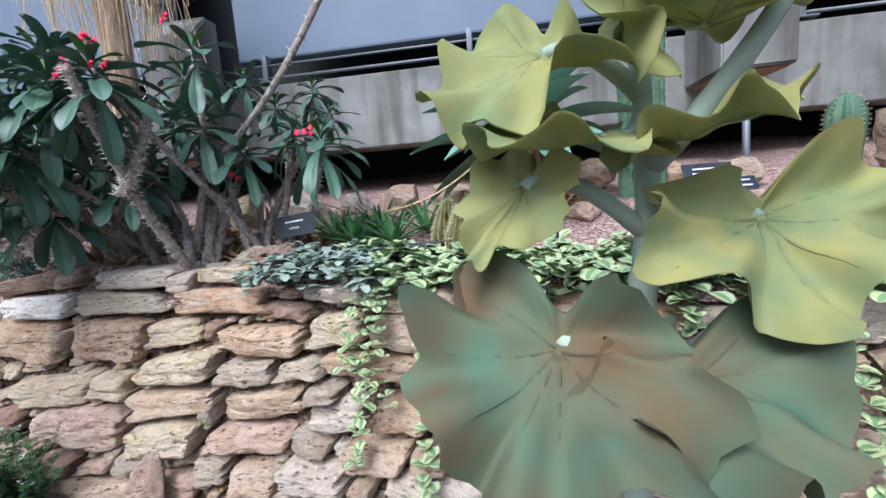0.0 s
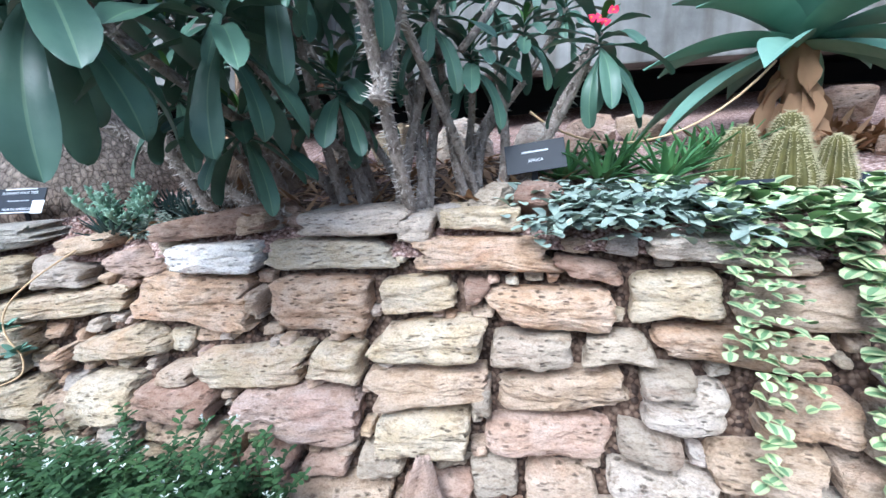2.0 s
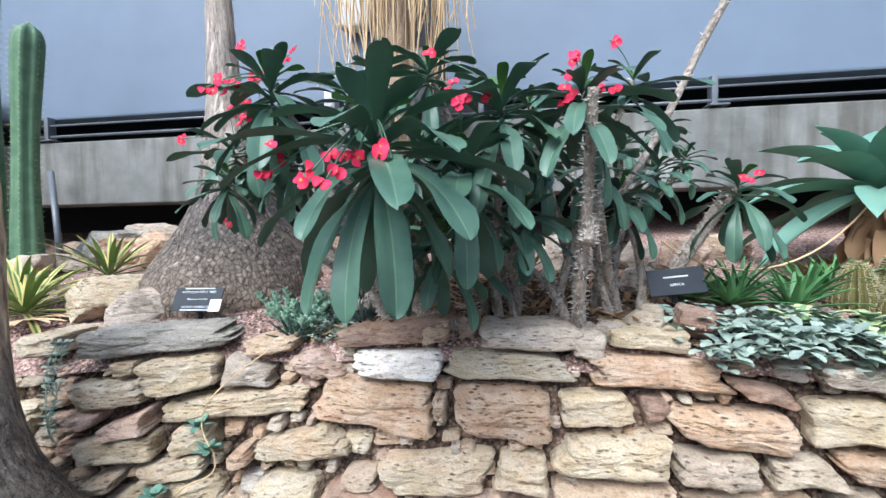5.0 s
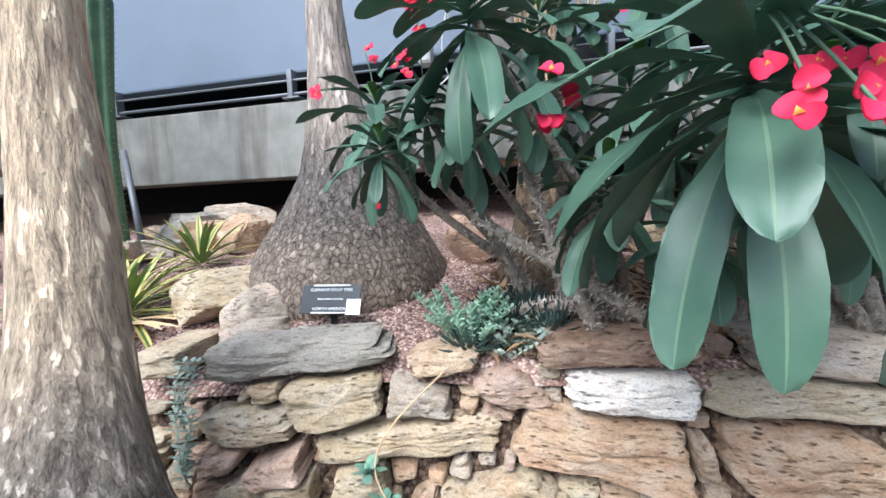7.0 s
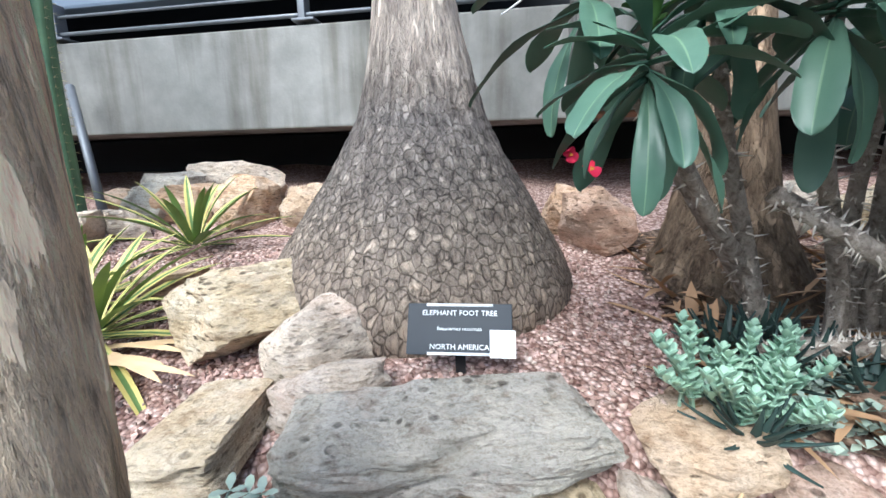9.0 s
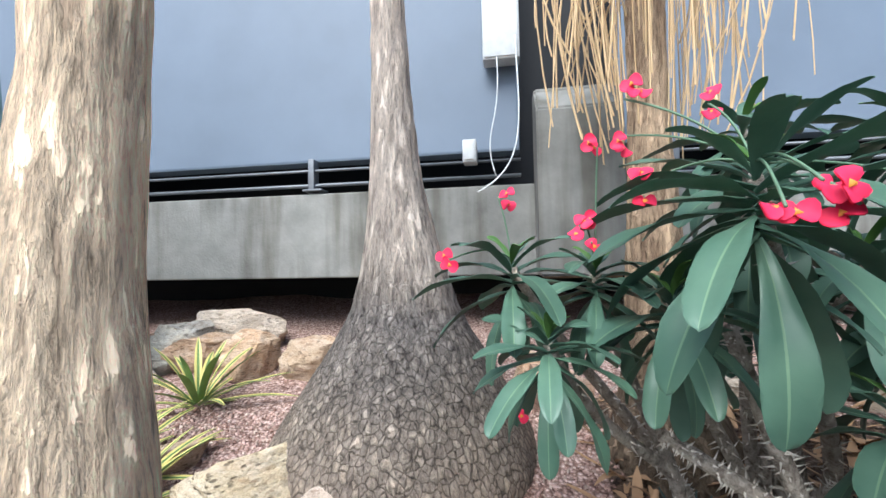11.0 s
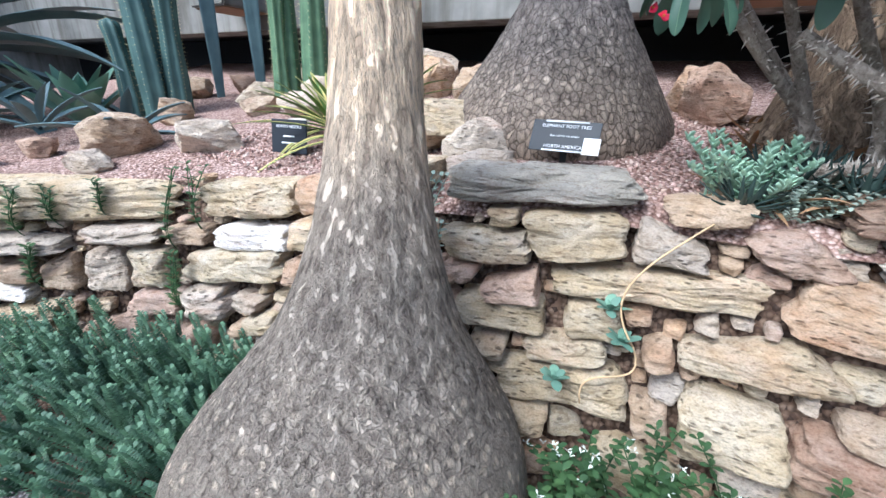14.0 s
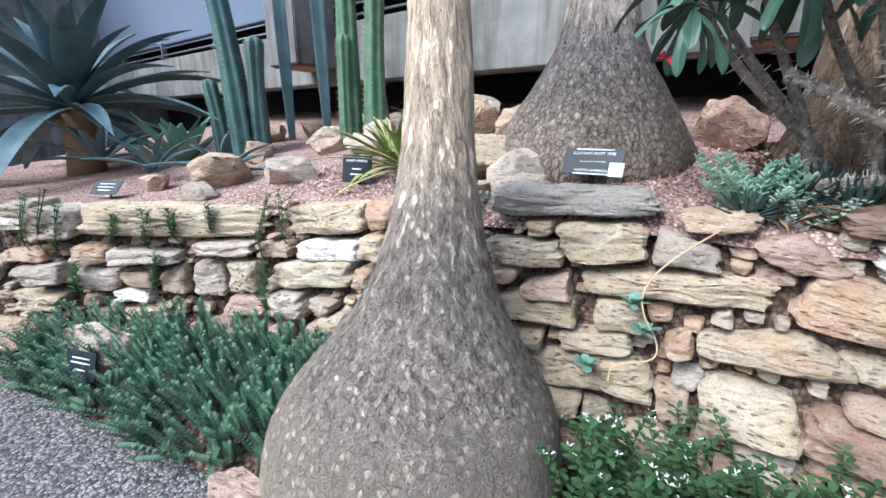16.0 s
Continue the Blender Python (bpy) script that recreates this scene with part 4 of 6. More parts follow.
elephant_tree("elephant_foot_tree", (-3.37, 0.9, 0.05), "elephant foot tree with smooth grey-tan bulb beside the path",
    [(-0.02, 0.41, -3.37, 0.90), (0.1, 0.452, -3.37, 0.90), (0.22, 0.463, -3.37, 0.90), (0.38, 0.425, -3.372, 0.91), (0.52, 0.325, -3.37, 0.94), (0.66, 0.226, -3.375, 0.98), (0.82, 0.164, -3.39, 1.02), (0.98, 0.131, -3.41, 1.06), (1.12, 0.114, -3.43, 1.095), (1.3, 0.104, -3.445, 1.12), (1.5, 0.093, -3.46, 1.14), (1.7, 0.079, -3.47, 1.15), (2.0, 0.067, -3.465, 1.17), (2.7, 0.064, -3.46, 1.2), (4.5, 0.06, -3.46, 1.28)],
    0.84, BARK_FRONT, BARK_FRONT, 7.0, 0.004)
palm = thing("skirted_trunk", (-2.36, 2.45, 0.98), "brown trunk with flared foot and hanging dry leaf strands", "tree")
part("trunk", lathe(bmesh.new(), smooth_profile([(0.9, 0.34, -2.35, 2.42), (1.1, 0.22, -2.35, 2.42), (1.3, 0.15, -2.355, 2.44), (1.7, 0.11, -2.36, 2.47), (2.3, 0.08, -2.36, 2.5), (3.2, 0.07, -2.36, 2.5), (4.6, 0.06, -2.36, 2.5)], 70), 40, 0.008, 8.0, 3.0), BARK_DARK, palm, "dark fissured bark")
rp = random.Random(9)
for i in range(150):
    a, r0 = rp.uniform(0, math.tau), rp.uniform(0.05, 0.13)
    top, low = rp.uniform(2.9, 3.7), rp.uniform(2.15, 2.75)
    out = rp.uniform(0.05, 0.42)
    c, s = math.cos(a), math.sin(a)
    end = r0 + out * rp.uniform(0.3, 1.3)
    part("dry_strand", tube(bmesh.new(), bezier((-2.36 + c * r0, 2.5 + s * r0, top), (-2.36 + c * (r0 + out), 2.5 + s * (r0 + out), top + 0.1), (-2.36 + c * (r0 + out), 2.5 + s * (r0 + out), (top + low) / 2), (-2.36 + c * end, 2.5 + s * end + rp.uniform(-0.05, 0.05), low), 8), rp.uniform(0.002, 0.005), 4, cap=False), STRAW, palm)


# ---- crown-of-thorns bush ----
def thorny_stem(pts, r0, r1, rng, every=2):
    bm = bmesh.new()
    n = len(pts)
    tube(bm, pts, [r0 + (r1 - r0) * i / (n - 1) for i in range(n)], 10)
    for i in range(n - 1):
        d = (pts[i + 1] - pts[i]).normalized()
        o = d.orthogonal().normalized()
        for _ in range(every):
            a = rng.uniform(0, math.tau)
            out = o * math.cos(a) + d.cross(o) * math.sin(a)
            r = r0 + (r1 - r0) * i / (n - 1)
            p = pts[i].lerp(pts[i + 1], rng.random())
            spike(bm, p + out * r * 0.8, out + d * rng.uniform(-0.3, 0.4), rng.uniform(0.015, 0.032), 0.0035, 1)
    return bm


def flower_head(parent, at, rng, count=4, size=0.011):
    """Pairs of round red bracts round a small yellow eye, most of them turned to the light over the path."""
    for _ in range(count):
        bm = bmesh.new()
        p = Vector(at) + Vector((rng.uniform(-0.028, 0.028), rng.uniform(-0.025, 0.025), rng.uniform(-0.028, 0.028)))
        face = Vector((rng.uniform(-0.7, 0.5), -1.0, rng.uniform(0.0, 0.9))).normalized()
        a = face.orthogonal().normalized()
        c = face.cross(a)
        turn = rng.uniform(0, math.tau)
        for k in (0, 1):
            out = a * math.cos(turn + k * math.pi) + c * math.sin(turn + k * math.pi)
            mid = p + out * size * 0.85
            for lift, flip in ((0.001, 1), (-0.001, -1)):
                hub = bm.verts.new(mid + face * lift)
                rim = []
                for j in range(12):
                    w = j * math.tau / 12
                    q = out * math.cos(w) * size * 1.1 + face.cross(out) * math.sin(w) * size * 1.3
                    rim.append(bm.verts.new(mid + q * (1 + 0.06 * math.sin(3 * w + turn)) + face * (lift + 0.004 * math.sin(2 * w + turn) + 0.003 * k)))
                for j in range(12):
                    bm.faces.new((hub, rim[j], rim[(j + 1) % 12])[::flip])
        spike(bm, p + face * 0.002, face, 0.006, 0.006, 1)
        part("flower", bm, [PETAL, EYE_YELLOW], parent, "pair of coral red bracts round a yellow eye")


bush = thing("crown_of_thorns_bush", (-1.7, 1.95, 0.88), "tall crown-of-thorns shrub, drooping green leaves and red flowers", "shrub")
re = random.Random(21)
ROOTS = [(-1.44, 1.80, 0.88), (-1.75, 1.95, 0.88), (-2.1, 2.05, 0.9), (-1.2, 2.0, 0.88), (-2.35, 2.0, 0.9)]
# tip x, y, z, leaf count, leaf length, root
TIPS = [(-2.07, 1.14, 1.64, 30, 0.40, 1), (-2.55, 1.44, 1.88, 24, 0.31, 2), (-2.04, 1.80, 2.05, 20, 0.27, 1), (-1.73, 1.5, 1.80, 26, 0.34, 1), (-1.47, 1.45, 1.80, 22, 0.28, 3), (-1.24, 1.72, 1.92, 9, 0.26, 0)]
TIPS2 = [(-0.78, 1.89, 1.53, 18, 0.27, 3), (-2.38, 1.75, 1.95, 18, 0.27, 2), (-1.86, 1.42, 1.58, 22, 0.34, 1), (-1.22, 1.95, 1.52, 18, 0.25, 3), (-1.02, 2.1, 1.62, 18, 0.22, 3), (-1.55, 1.95, 1.7, 20, 0.28, 0)]
TIPS3 = [(-2.93, 1.78, 1.74, 18, 0.25, 4), (-2.86, 1.62, 1.58, 24, 0.21, 4), (-2.60, 1.66, 1.66, 20, 0.24, 4), (-2.74, 1.72, 1.72, 18, 0.2, 4), (-2.3, 1.95, 2.1, 16, 0.25, 2), (-1.95, 1.9, 1.6, 20, 0.3, 1), (-1.6, 2.1, 1.95, 16, 0.24, 0)]
TIPS4 = [(-1.95, 1.6, 1.32, 16, 0.28, 1), (-2.2, 1.65, 1.45, 18, 0.28, 2), (-1.65, 1.7, 1.42, 16, 0.26, 1), (-1.35, 1.85, 1.65, 18, 0.25, 3), (-2.35, 1.85, 1.7, 16, 0.25, 2), (-1.75, 1.95, 1.45, 16, 0.28, 0), (-2.1, 1.85, 1.75, 20, 0.3, 2), (-1.15, 2.2, 1.78, 16, 0.19, 3), (-0.95, 2.25, 1.85, 16, 0.17, 3), (-1.35, 2.25, 1.95, 16, 0.2, 0), (-0.85, 2.2, 1.7, 14, 0.16, 3)]
for x, y, z, count, length, root in TIPS + TIPS2 + TIPS3 + TIPS4:
    base = Vector(ROOTS[root]) + Vector((re.uniform(-0.1, 0.1), re.uniform(-0.05, 0.1), 0))
    tip = Vector((x, y, z))
    pts = bezier(base, base + Vector((re.uniform(-0.15, 0.15), re.uniform(-0.1, 0.1), 0.3)), tip + Vector(((base.x - x) * 0.35, 0.18, -0.35)), tip, 22)
    stem = part("thorny_stem", thorny_stem(pts, 0.024, 0.011, re, 3), [STEM, THORN], bush, "grey stem set with pale thorns")
    bm = bmesh.new()
    rosette(bm, tip + Vector((0, 0, 0.02)), int(count * 1.25), length * 1.0, length * 0.225, 1.25, -0.85, OBOVATE, 0.85, 0, 1, rng=re, jitter=0.2, drop=0.4 * length, thick=0.003, fold=0.2, wave=0.07, n=12, vein=2)
    part("leaf_crown", bm, [LEAF_EU, LEAF_EU_YOUNG, LEAF_VEIN], bush, "whorl of drooping deep green leaves")
for a, c, d in (((-1.44, 1.80, 0.9), (-1.45, 1.50, 1.28), (-1.46, 1.34, 1.78)), ((-1.45, 1.46, 1.31), (-1.42, 1.53, 1.42), (-1.38, 1.62, 1.72)), ((-1.1, 2.0, 0.95), (-0.95, 2.1, 1.15), (-0.8, 1.95, 1.5)), ((-2.5, 1.9, 0.98), (-2.3, 1.85, 1.08), (-1.9, 1.75, 0.95)), ((-2.2, 1.75, 0.95), (-2.35, 1.7, 1.2), (-2.45, 1.75, 1.6)), ((-1.9, 1.8, 0.9), (-2.2, 1.7, 1.1), (-2.6, 1.75, 1.35))):
    a, c, d = map(Vector, (a, c, d))
    part("thorny_stem", thorny_stem(bezier(a, a.lerp(c, 0.7), c.lerp(d, 0.3), d, 30), 0.024, 0.017, re, 9), [STEM, THORN], bush, "thick grey stem bristling with thorns")
part("thorny_stem", thorny_stem(bezier((-1.25, 1.85, 1.5), (-1.0, 2.0, 1.8), (-0.9, 2.1, 2.1), (-0.68, 2.15, 2.45), 20), 0.014, 0.02, re, 1), [STEM, THORN], bush, "bare pale stem")
HEADS = [(-2.10, 0.95, 1.55), (-2.05, 0.95, 1.54), (-2.13, 0.88, 1.49), (-2.09, 0.86, 1.47), (-1.97, 0.93, 1.52), (-1.97, 0.92, 1.48), (-2.34, 1.10, 1.58), (-2.35, 1.10, 1.53), (-2.21, 1.42, 1.82), (-1.91, 1.38, 1.83), (-1.85, 1.28, 1.75), (-1.76, 1.33, 1.78), (-1.53, 1.42, 1.82), (-1.48, 1.45, 1.91), (-1.40, 1.42, 1.82), (-1.97, 1.5, 1.97)]
HEADS2 = [(-2.64, 1.22, 1.81), (-2.59, 1.24, 1.84), (-2.57, 1.22, 1.81), (-2.70, 1.66, 2.02), (-2.74, 1.66, 2.0), (-2.55, 1.58, 2.05), (-2.78, 1.62, 1.83), (-2.77, 1.6, 1.79), (-2.96, 1.78, 1.92), (-3.07, 1.62, 1.76), (-2.72, 1.52, 2.05), (-2.71, 1.5, 1.88), (-1.52, 1.38, 1.77), (-1.5, 1.48, 1.93), (-1.34, 1.66, 2.05), (-1.86, 1.25, 1.74)]
for at in HEADS + HEADS2:
    flower_head(bush, at, re, 2, 0.0108)
    near = min(TIPS + TIPS2 + TIPS3, key=lambda q: (Vector(q[:3]) - Vector(at)).length)
    root_at = Vector(near[:3]) + Vector((0, 0, 0.02))
    part("flower_stalk", tube(bmesh.new(), bezier(at, Vector(at).lerp(root_at, 0.3) + Vector((0, 0, 0.02)), Vector(at).lerp(root_at, 0.7) + Vector((0, 0, 0.04)), root_at, 8), 0.0022, 5), LEAF_VEIN, bush)
for at in ((-0.83, 1.78, 1.57), (-0.77, 1.8, 1.55), (-2.93, 1.72, 1.42), (-1.2, 1.85, 1.37)):
    flower_head(bush, at, re, 2, 0.009)


# ---- things in the upper bed ----
rb = random.Random(77)
for x, y, w, tone in ((-5.3, 3.1, 0.2, "o"), (-4.95, 3.0, 0.5, "s"), (-4.45, 2.95, 0.5, "o"), (-4.05, 2.95, 0.4, "t"), (-3.75, 2.9, 0.3, "y"), (-5.0, 2.75, 0.3, "p"), (-5.4, 2.7, 0.4, "g"), (-5.7, 2.9, 0.35, "y"), (-6.0, 2.75, 0.3, "o"), (-6.3, 2.85, 0.36, "r"), (-6.6, 2.6, 0.4, "t")):
    rock(x, y, (w * 0.8, w * 0.6, w * rb.uniform(0.45, 0.65)), tone, "rough broken stone in gravel below the beam", rb.uniform(0, 90), turn=rb.uniform(0, 3))
rock(-4.72, 3.33, (0.66, 0.34, 0.3), "p", "flat pale stone slab below the beam", 14.0, turn=0.1)
for x, y, w, tone in ((-5.05, 2.5, 0.34, "p"), (-5.6, 2.45, 0.36, "g"), (-4.8, 3.0, 0.4, "o"), (-5.15, 3.05, 0.34, "s"), (-3.98, 3.05, 0.34, "o"), (-5.45, 3.2, 0.26, "o")):
    rock(x, y, (w, w * 0.7, w * 0.62), tone, "rough broken stone in gravel below the beam", rb.uniform(0, 90), turn=rb.uniform(0, 3))
rock(-3.80, 1.93, (0.46, 0.34, 0.23), "y", "large cream boulder beside the elephant foot tree", 3.3, turn=0.2)
rock(-3.53, 1.82, (0.24, 0.2, 0.19), "p", "pale pitted stone beside the plant sign", 8.1, turn=0.9, tilt=0.2)
rock(-3.44, 1.70, (0.27, 0.17, 0.12), "p", "squared pale pitted stone behind the wall", 17.1, turn=0.05)
rock(-2.73, 2.55, (0.27, 0.24, 0.26), "k", "pinkish stone beside the tree foot", 5.1)
rock(-2.82, 2.75, (0.24, 0.2, 0.22), "o", "orange stone behind the tree foot", 6.4)
for x, y, w, h, tone in ((-0.62, 2.75, 0.36, 0.3, "k"), (-0.95, 2.7, 0.3, 0.24, "p"), (-0.3, 2.95, 0.3, 0.22, "t"), (0.65, 2.85, 0.4, 0.3, "k"), (1.05, 2.7, 0.3, 0.24, "o"), (1.35, 2.6, 0.34, 0.26, "t"), (1.85, 2.55, 0.3, 0.2, "o"), (2.2, 2.35, 0.55, 0.5, "t"), (0.45, 2.2, 0.22, 0.14, "k"), (1.2, 2.15, 0.28, 0.16, "k"), (-1.35, 2.8, 0.4, 0.35, "p"), (-1.75, 2.7, 0.34, 0.32, "y"), (-2.05, 2.8, 0.35, 0.3, "p"), (-1.0, 2.35, 0.3, 0.2, "p"), (0.9, 1.9, 0.36, 0.18, "p"), (1.5, 1.85, 0.3, 0.16, "k")):
    rock(x, y, (w * 0.85, w * 0.65, h * 0.8), tone, "rough tan and pink boulder in the gravel bed", rb.uniform(0, 90), turn=rb.uniform(0, 3))
for x, y, w, tone in ((-1.16, 1.82, 0.22, "g"), (-0.98, 1.79, 0.24, "r"), (-1.3, 1.76, 0.16, "p"), (-2.0, 1.74, 0.16, "p"), (-1.9, 1.78, 0.14, "r")):
    rock(x, y, (w, w * 0.7, w * 0.6), tone, "small rough stone on top of the wall", rb.uniform(0, 90), turn=rb.uniform(0, 3), sink=0.02)
for x, y, w, tone in ((-4.85, 1.55, 0.3, "p"), (-4.7, 1.95, 0.2, "w"), (-5.3, 1.35, 0.36, "t"), (-5.15, 1.15, 0.22, "p"), (-5.9, 1.2, 0.22, "k"), (-4.9, 2.2, 0.32, "p"), (-5.3, 2.2, 0.24, "t"), (-5.8, 1.9, 0.3, "t"), (-4.25, 2.2, 0.22, "t")):
    rock(x, y, (w, w * 0.7, w * 0.6), tone, "pale rough stone in the gravel bed behind the wall", rb.uniform(0, 90), turn=rb.uniform(0, 3))

# loose gravel chips in front of the elephant foot tree
bm = bmesh.new()
for _ in range(5200):
    x, y = rb.uniform(-4.9, -2.35), rb.uniform(1.45, 2.6)
    if y < wall_top_y(x) + 0.1 or (x + 3.36) ** 2 + (y - 2.34) ** 2 < 0.24:
        continue
    r = rb.uniform(0.005, 0.012)
    z = bed_z(x, y) + r * 0.4
    q = Euler((rb.uniform(0, 6), rb.uniform(0, 6), rb.uniform(0, 6))).to_matrix()
    vs = [bm.verts.new(Vector((x, y, z)) + q @ Vector((dx * r * rb.uniform(0.7, 1.3), dy * r * rb.uniform(0.7, 1.3), dz * r * 0.7))) for dx, dy, dz in ((1, 0, 0), (-1, 0, 0), (0, 1, 0), (0, -1, 0), (0, 0, 1), (0, 0, -1))]
    mi = rb.choice((0, 0, 0, 1, 1, 2))
    for a, c, d in ((0, 2, 4), (2, 1, 4), (1, 3, 4), (3, 0, 4), (2, 0, 5), (1, 2, 5), (3, 1, 5), (0, 3, 5)):
        bm.faces.new((vs[a], vs[c], vs[d])).material_index = mi
tagged(part("gravel_chips", bm, CHIP, smooth=False), "loose reddish crushed gravel chips", "gravel", kind="stuff")


def text_part(words, size, at, frame_matrix, parent, mat=None):
    cu = bpy.data.curves.new("lettering", "FONT")
    cu.body, cu.size, cu.align_x, cu.align_y, cu.extrude, cu.resolution_u = words, size, "CENTER", "CENTER", 0.0006, 2
    tmp = bpy.data.objects.new("lettering", cu)
    me = bpy.data.meshes.new_from_object(tmp)
    bpy.data.objects.remove(tmp)
    me.transform(frame_matrix @ Matrix.Translation((at[0], at[1], 0.0045)))
    me.materials.clear()
    me.materials.append(mat or WHITE)
    ob = new("lettering", me)
    ob.parent = parent
    ob.matrix_parent_inverse = Matrix.Translation(parent.location).inverted()
    ob["label"] = "white engraved lettering"


def plant_sign(x, y, z, w, h, lines, yaw, tilt, label, strips=False, plate=False, stake=0.14, roll=0.0):
    """A tilted black label on a stake. lines: (text or None for a bar, size, height on the face)."""
    t = thing("plant_sign", (x, y, z - h / 2 - stake), label, "plant sign", "plant labels")
    m = pose(x, y, z, 90 - tilt, 0, yaw) @ pose(0, 0, 0, 0, 0, roll)
    bm = box(bmesh.new(), -w / 2, w / 2, -h / 2, h / 2, -0.003, 0.003, 0.0018)
    bm.transform(m)
    part("face", bm, SIGN, t, "black plastic face", False)
    for words, size, v in lines:
        if words:
            text_part(words, size, (0, v), m, t)
        else:
            bm = box(bmesh.new(), -size / 2, size / 2, v - 0.0035, v + 0.0035, 0.0032, 0.0042)
            bm.transform(m)
            part("lettering", bm, WHITE, t, "line of small white lettering")
    if strips:
        for v, half in ((h / 2 - 0.004, w * 0.32), (-h / 2 + 0.003, w * 0.3)):
            bm = box(bmesh.new(), -half, half, v - 0.003, v + 0.003, 0.0031, 0.0045)
            bm.transform(m)
            part("clip_strip", bm, WHITE, t, "white clip strip")
    if plate:
        bm = box(bmesh.new(), w / 2 - 0.05, w / 2 + 0.006, -h / 2 - 0.004, -h / 2 + 0.056, 0.0032, 0.0046, 0.0005)
        bm.transform(m)
        part("white_plate", bm, WHITE, t, "small white square plate")
    part("stake", box(bmesh.new(), x - 0.012, x + 0.012, y + 0.012, y + 0.018, z - h / 2 - stake, z + 0.02, 0.002), STAKE, t, "black stake", False)


plant_sign(-3.165, 1.80, 1.05, 0.235, 0.115, [("ELEPHANT FOOT TREE", 0.0165, 0.035), ("Beaucarnea recurvata", 0.0115, 0.0), ("NORTH AMERICA", 0.0165, -0.04)], 4, 30, "black label lettered ELEPHANT FOOT TREE beside the tree foot", True, True, 0.1)
plant_sign(-0.99, 1.95, 1.125, 0.225, 0.115, [(None, 0.1, 0.02), ("AFRICA", 0.017, -0.015)], -6, 18, "black label lettered AFRICA on a stake under the shrub", stake=0.14, roll=7)
plant_sign(-0.33, 1.78, 0.99, 0.24, 0.075, [("WHITE VELVET", 0.018, 0.0)], 12, 40, "black label lettered WHITE VELVET on top of the wall", stake=0.06)
plant_sign(0.2, 1.95, 1.0, 0.2, 0.06, [(None, 0.1, 0.01), (None, 0.07, -0.012)], 0, 60, "black label lying among pale green trailing leaves", stake=0.06)
plant_sign(0.93, 1.95, 1.23, 0.2, 0.11, [(None, 0.12, 0.025), (None, 0.13, 0.0), (None, 0.1, -0.025)], 0, 35, "black plant label with lines of white lettering", stake=0.2)
plant_sign(1.07, 1.97, 1.18, 0.12, 0.07, [(None, 0.07, 0.015), (None, 0.08, -0.012)], 0, 35, "small black plant label with white lettering", stake=0.16)
plant_sign(-4.43, 1.68, 0.955, 0.19, 0.155, [("ADAM'S NEEDLE", 0.019, 0.045), (None, 0.06, 0.0), (None, 0.08, -0.03)], 14, 8, "black label lettered ADAM'S NEEDLE before the striped yucca", stake=0.1)
plant_sign(-4.80, 0.40, 0.21, 0.165, 0.12, [(None, 0.1, 0.03), (None, 0.11, 0.01), (None, 0.06, -0.02)], 20, 18, "black plant label standing at the edge of the path", stake=0.1)
plant_sign(-6.0, 0.95, 0.80, 0.2, 0.11, [(None, 0.12, 0.025), (None, 0.13, 0.0), (None, 0.1, -0.025)], 25, 45, "dark plant label with pale sheen on the wall", stake=0.06)


def rosette_plant(name, x, y, z, label, category, count, length, width, rise0, rise1, profile, droop, mats, group="", trunk=0.0, **more):
    t = thing(name, (x, y, bed_z(x, y)), label, category, group)
    if trunk:
        part("trunk", tube(bmesh.new(), [(x, y, bed_z(x, y) - 0.03), (x + 0.02, y, (z + bed_z(x, y)) / 2), (x, y, z + 0.02)], [trunk * 1.3, trunk, trunk * 1.2], 12), DRYLEAF, t, "short brown trunk with leaf scars")
    for i in range(count):
        s = (i + 0.5) / count
        h = i * 2.39996 + rb.uniform(-0.15, 0.15)
        bm = bmesh.new()
        leaf(bm, (x + 0.03 * math.cos(h), y + 0.03 * math.sin(h), z + 0.05 * (1 - s)), h, rise0 + (rise1 - rise0) * s + rb.uniform(-0.1, 0.1), length * (0.6 + 0.45 * min(1, 1.6 * s)) * rb.uniform(0.9, 1.1), width * rb.uniform(0.85, 1.1), profile, droop * rb.uniform(0.7, 1.3), **more)
        part("leaf", bm, mats, t)
    return t


AGAVE = lambda s: (0.42 + 1.75 * s * (1.12 - s)) * (1 - s ** 4) + 0.01
fox = rosette_plant("foxtail_agave", 0.2, 2.5, 1.52, "large smooth blue-green agave rosette on a short trunk", "agave", 26, 0.64, 0.2, 1.35, -0.5, AGAVE, 0.55, LEAF_AGAVE, "agaves", 0.06, thick=0.014, fold=0.5, n=16)
for i in range(26):
    bm = bmesh.new()
    a = i * 2.39996
    leaf(bm, (0.2 + 0.05 * math.cos(a), 2.5 + 0.05 * math.sin(a), 1.2 + 0.3 * rb.random()), a, -1.0, rb.uniform(0.16, 0.3), 0.09, AGAVE, 0.5, 0.004, 0.5, n=8, wave=0.1, twist=rb.uniform(-0.6, 0.6))
    part("dead_leaf", bm, DRYLEAF, fox, "shrivelled brown hanging leaf")
for x, y, z, n, ln, w in ((-5.45, 1.45, 0.88, 10, 0.4, 0.06), (-6.15, 1.3, 0.88, 10, 0.42, 0.06), (-6.9, 1.2, 0.9, 12, 0.5, 0.07)):
    rosette_plant("grey_agave", x, y, z, "small grey-blue agave with curling narrow leaves", "agave", n, ln, w, 1.3, 0.0, AGAVE, 0.5, LEAF_CENTURY, "grey agaves", thick=0.012, fold=0.4, n=10)
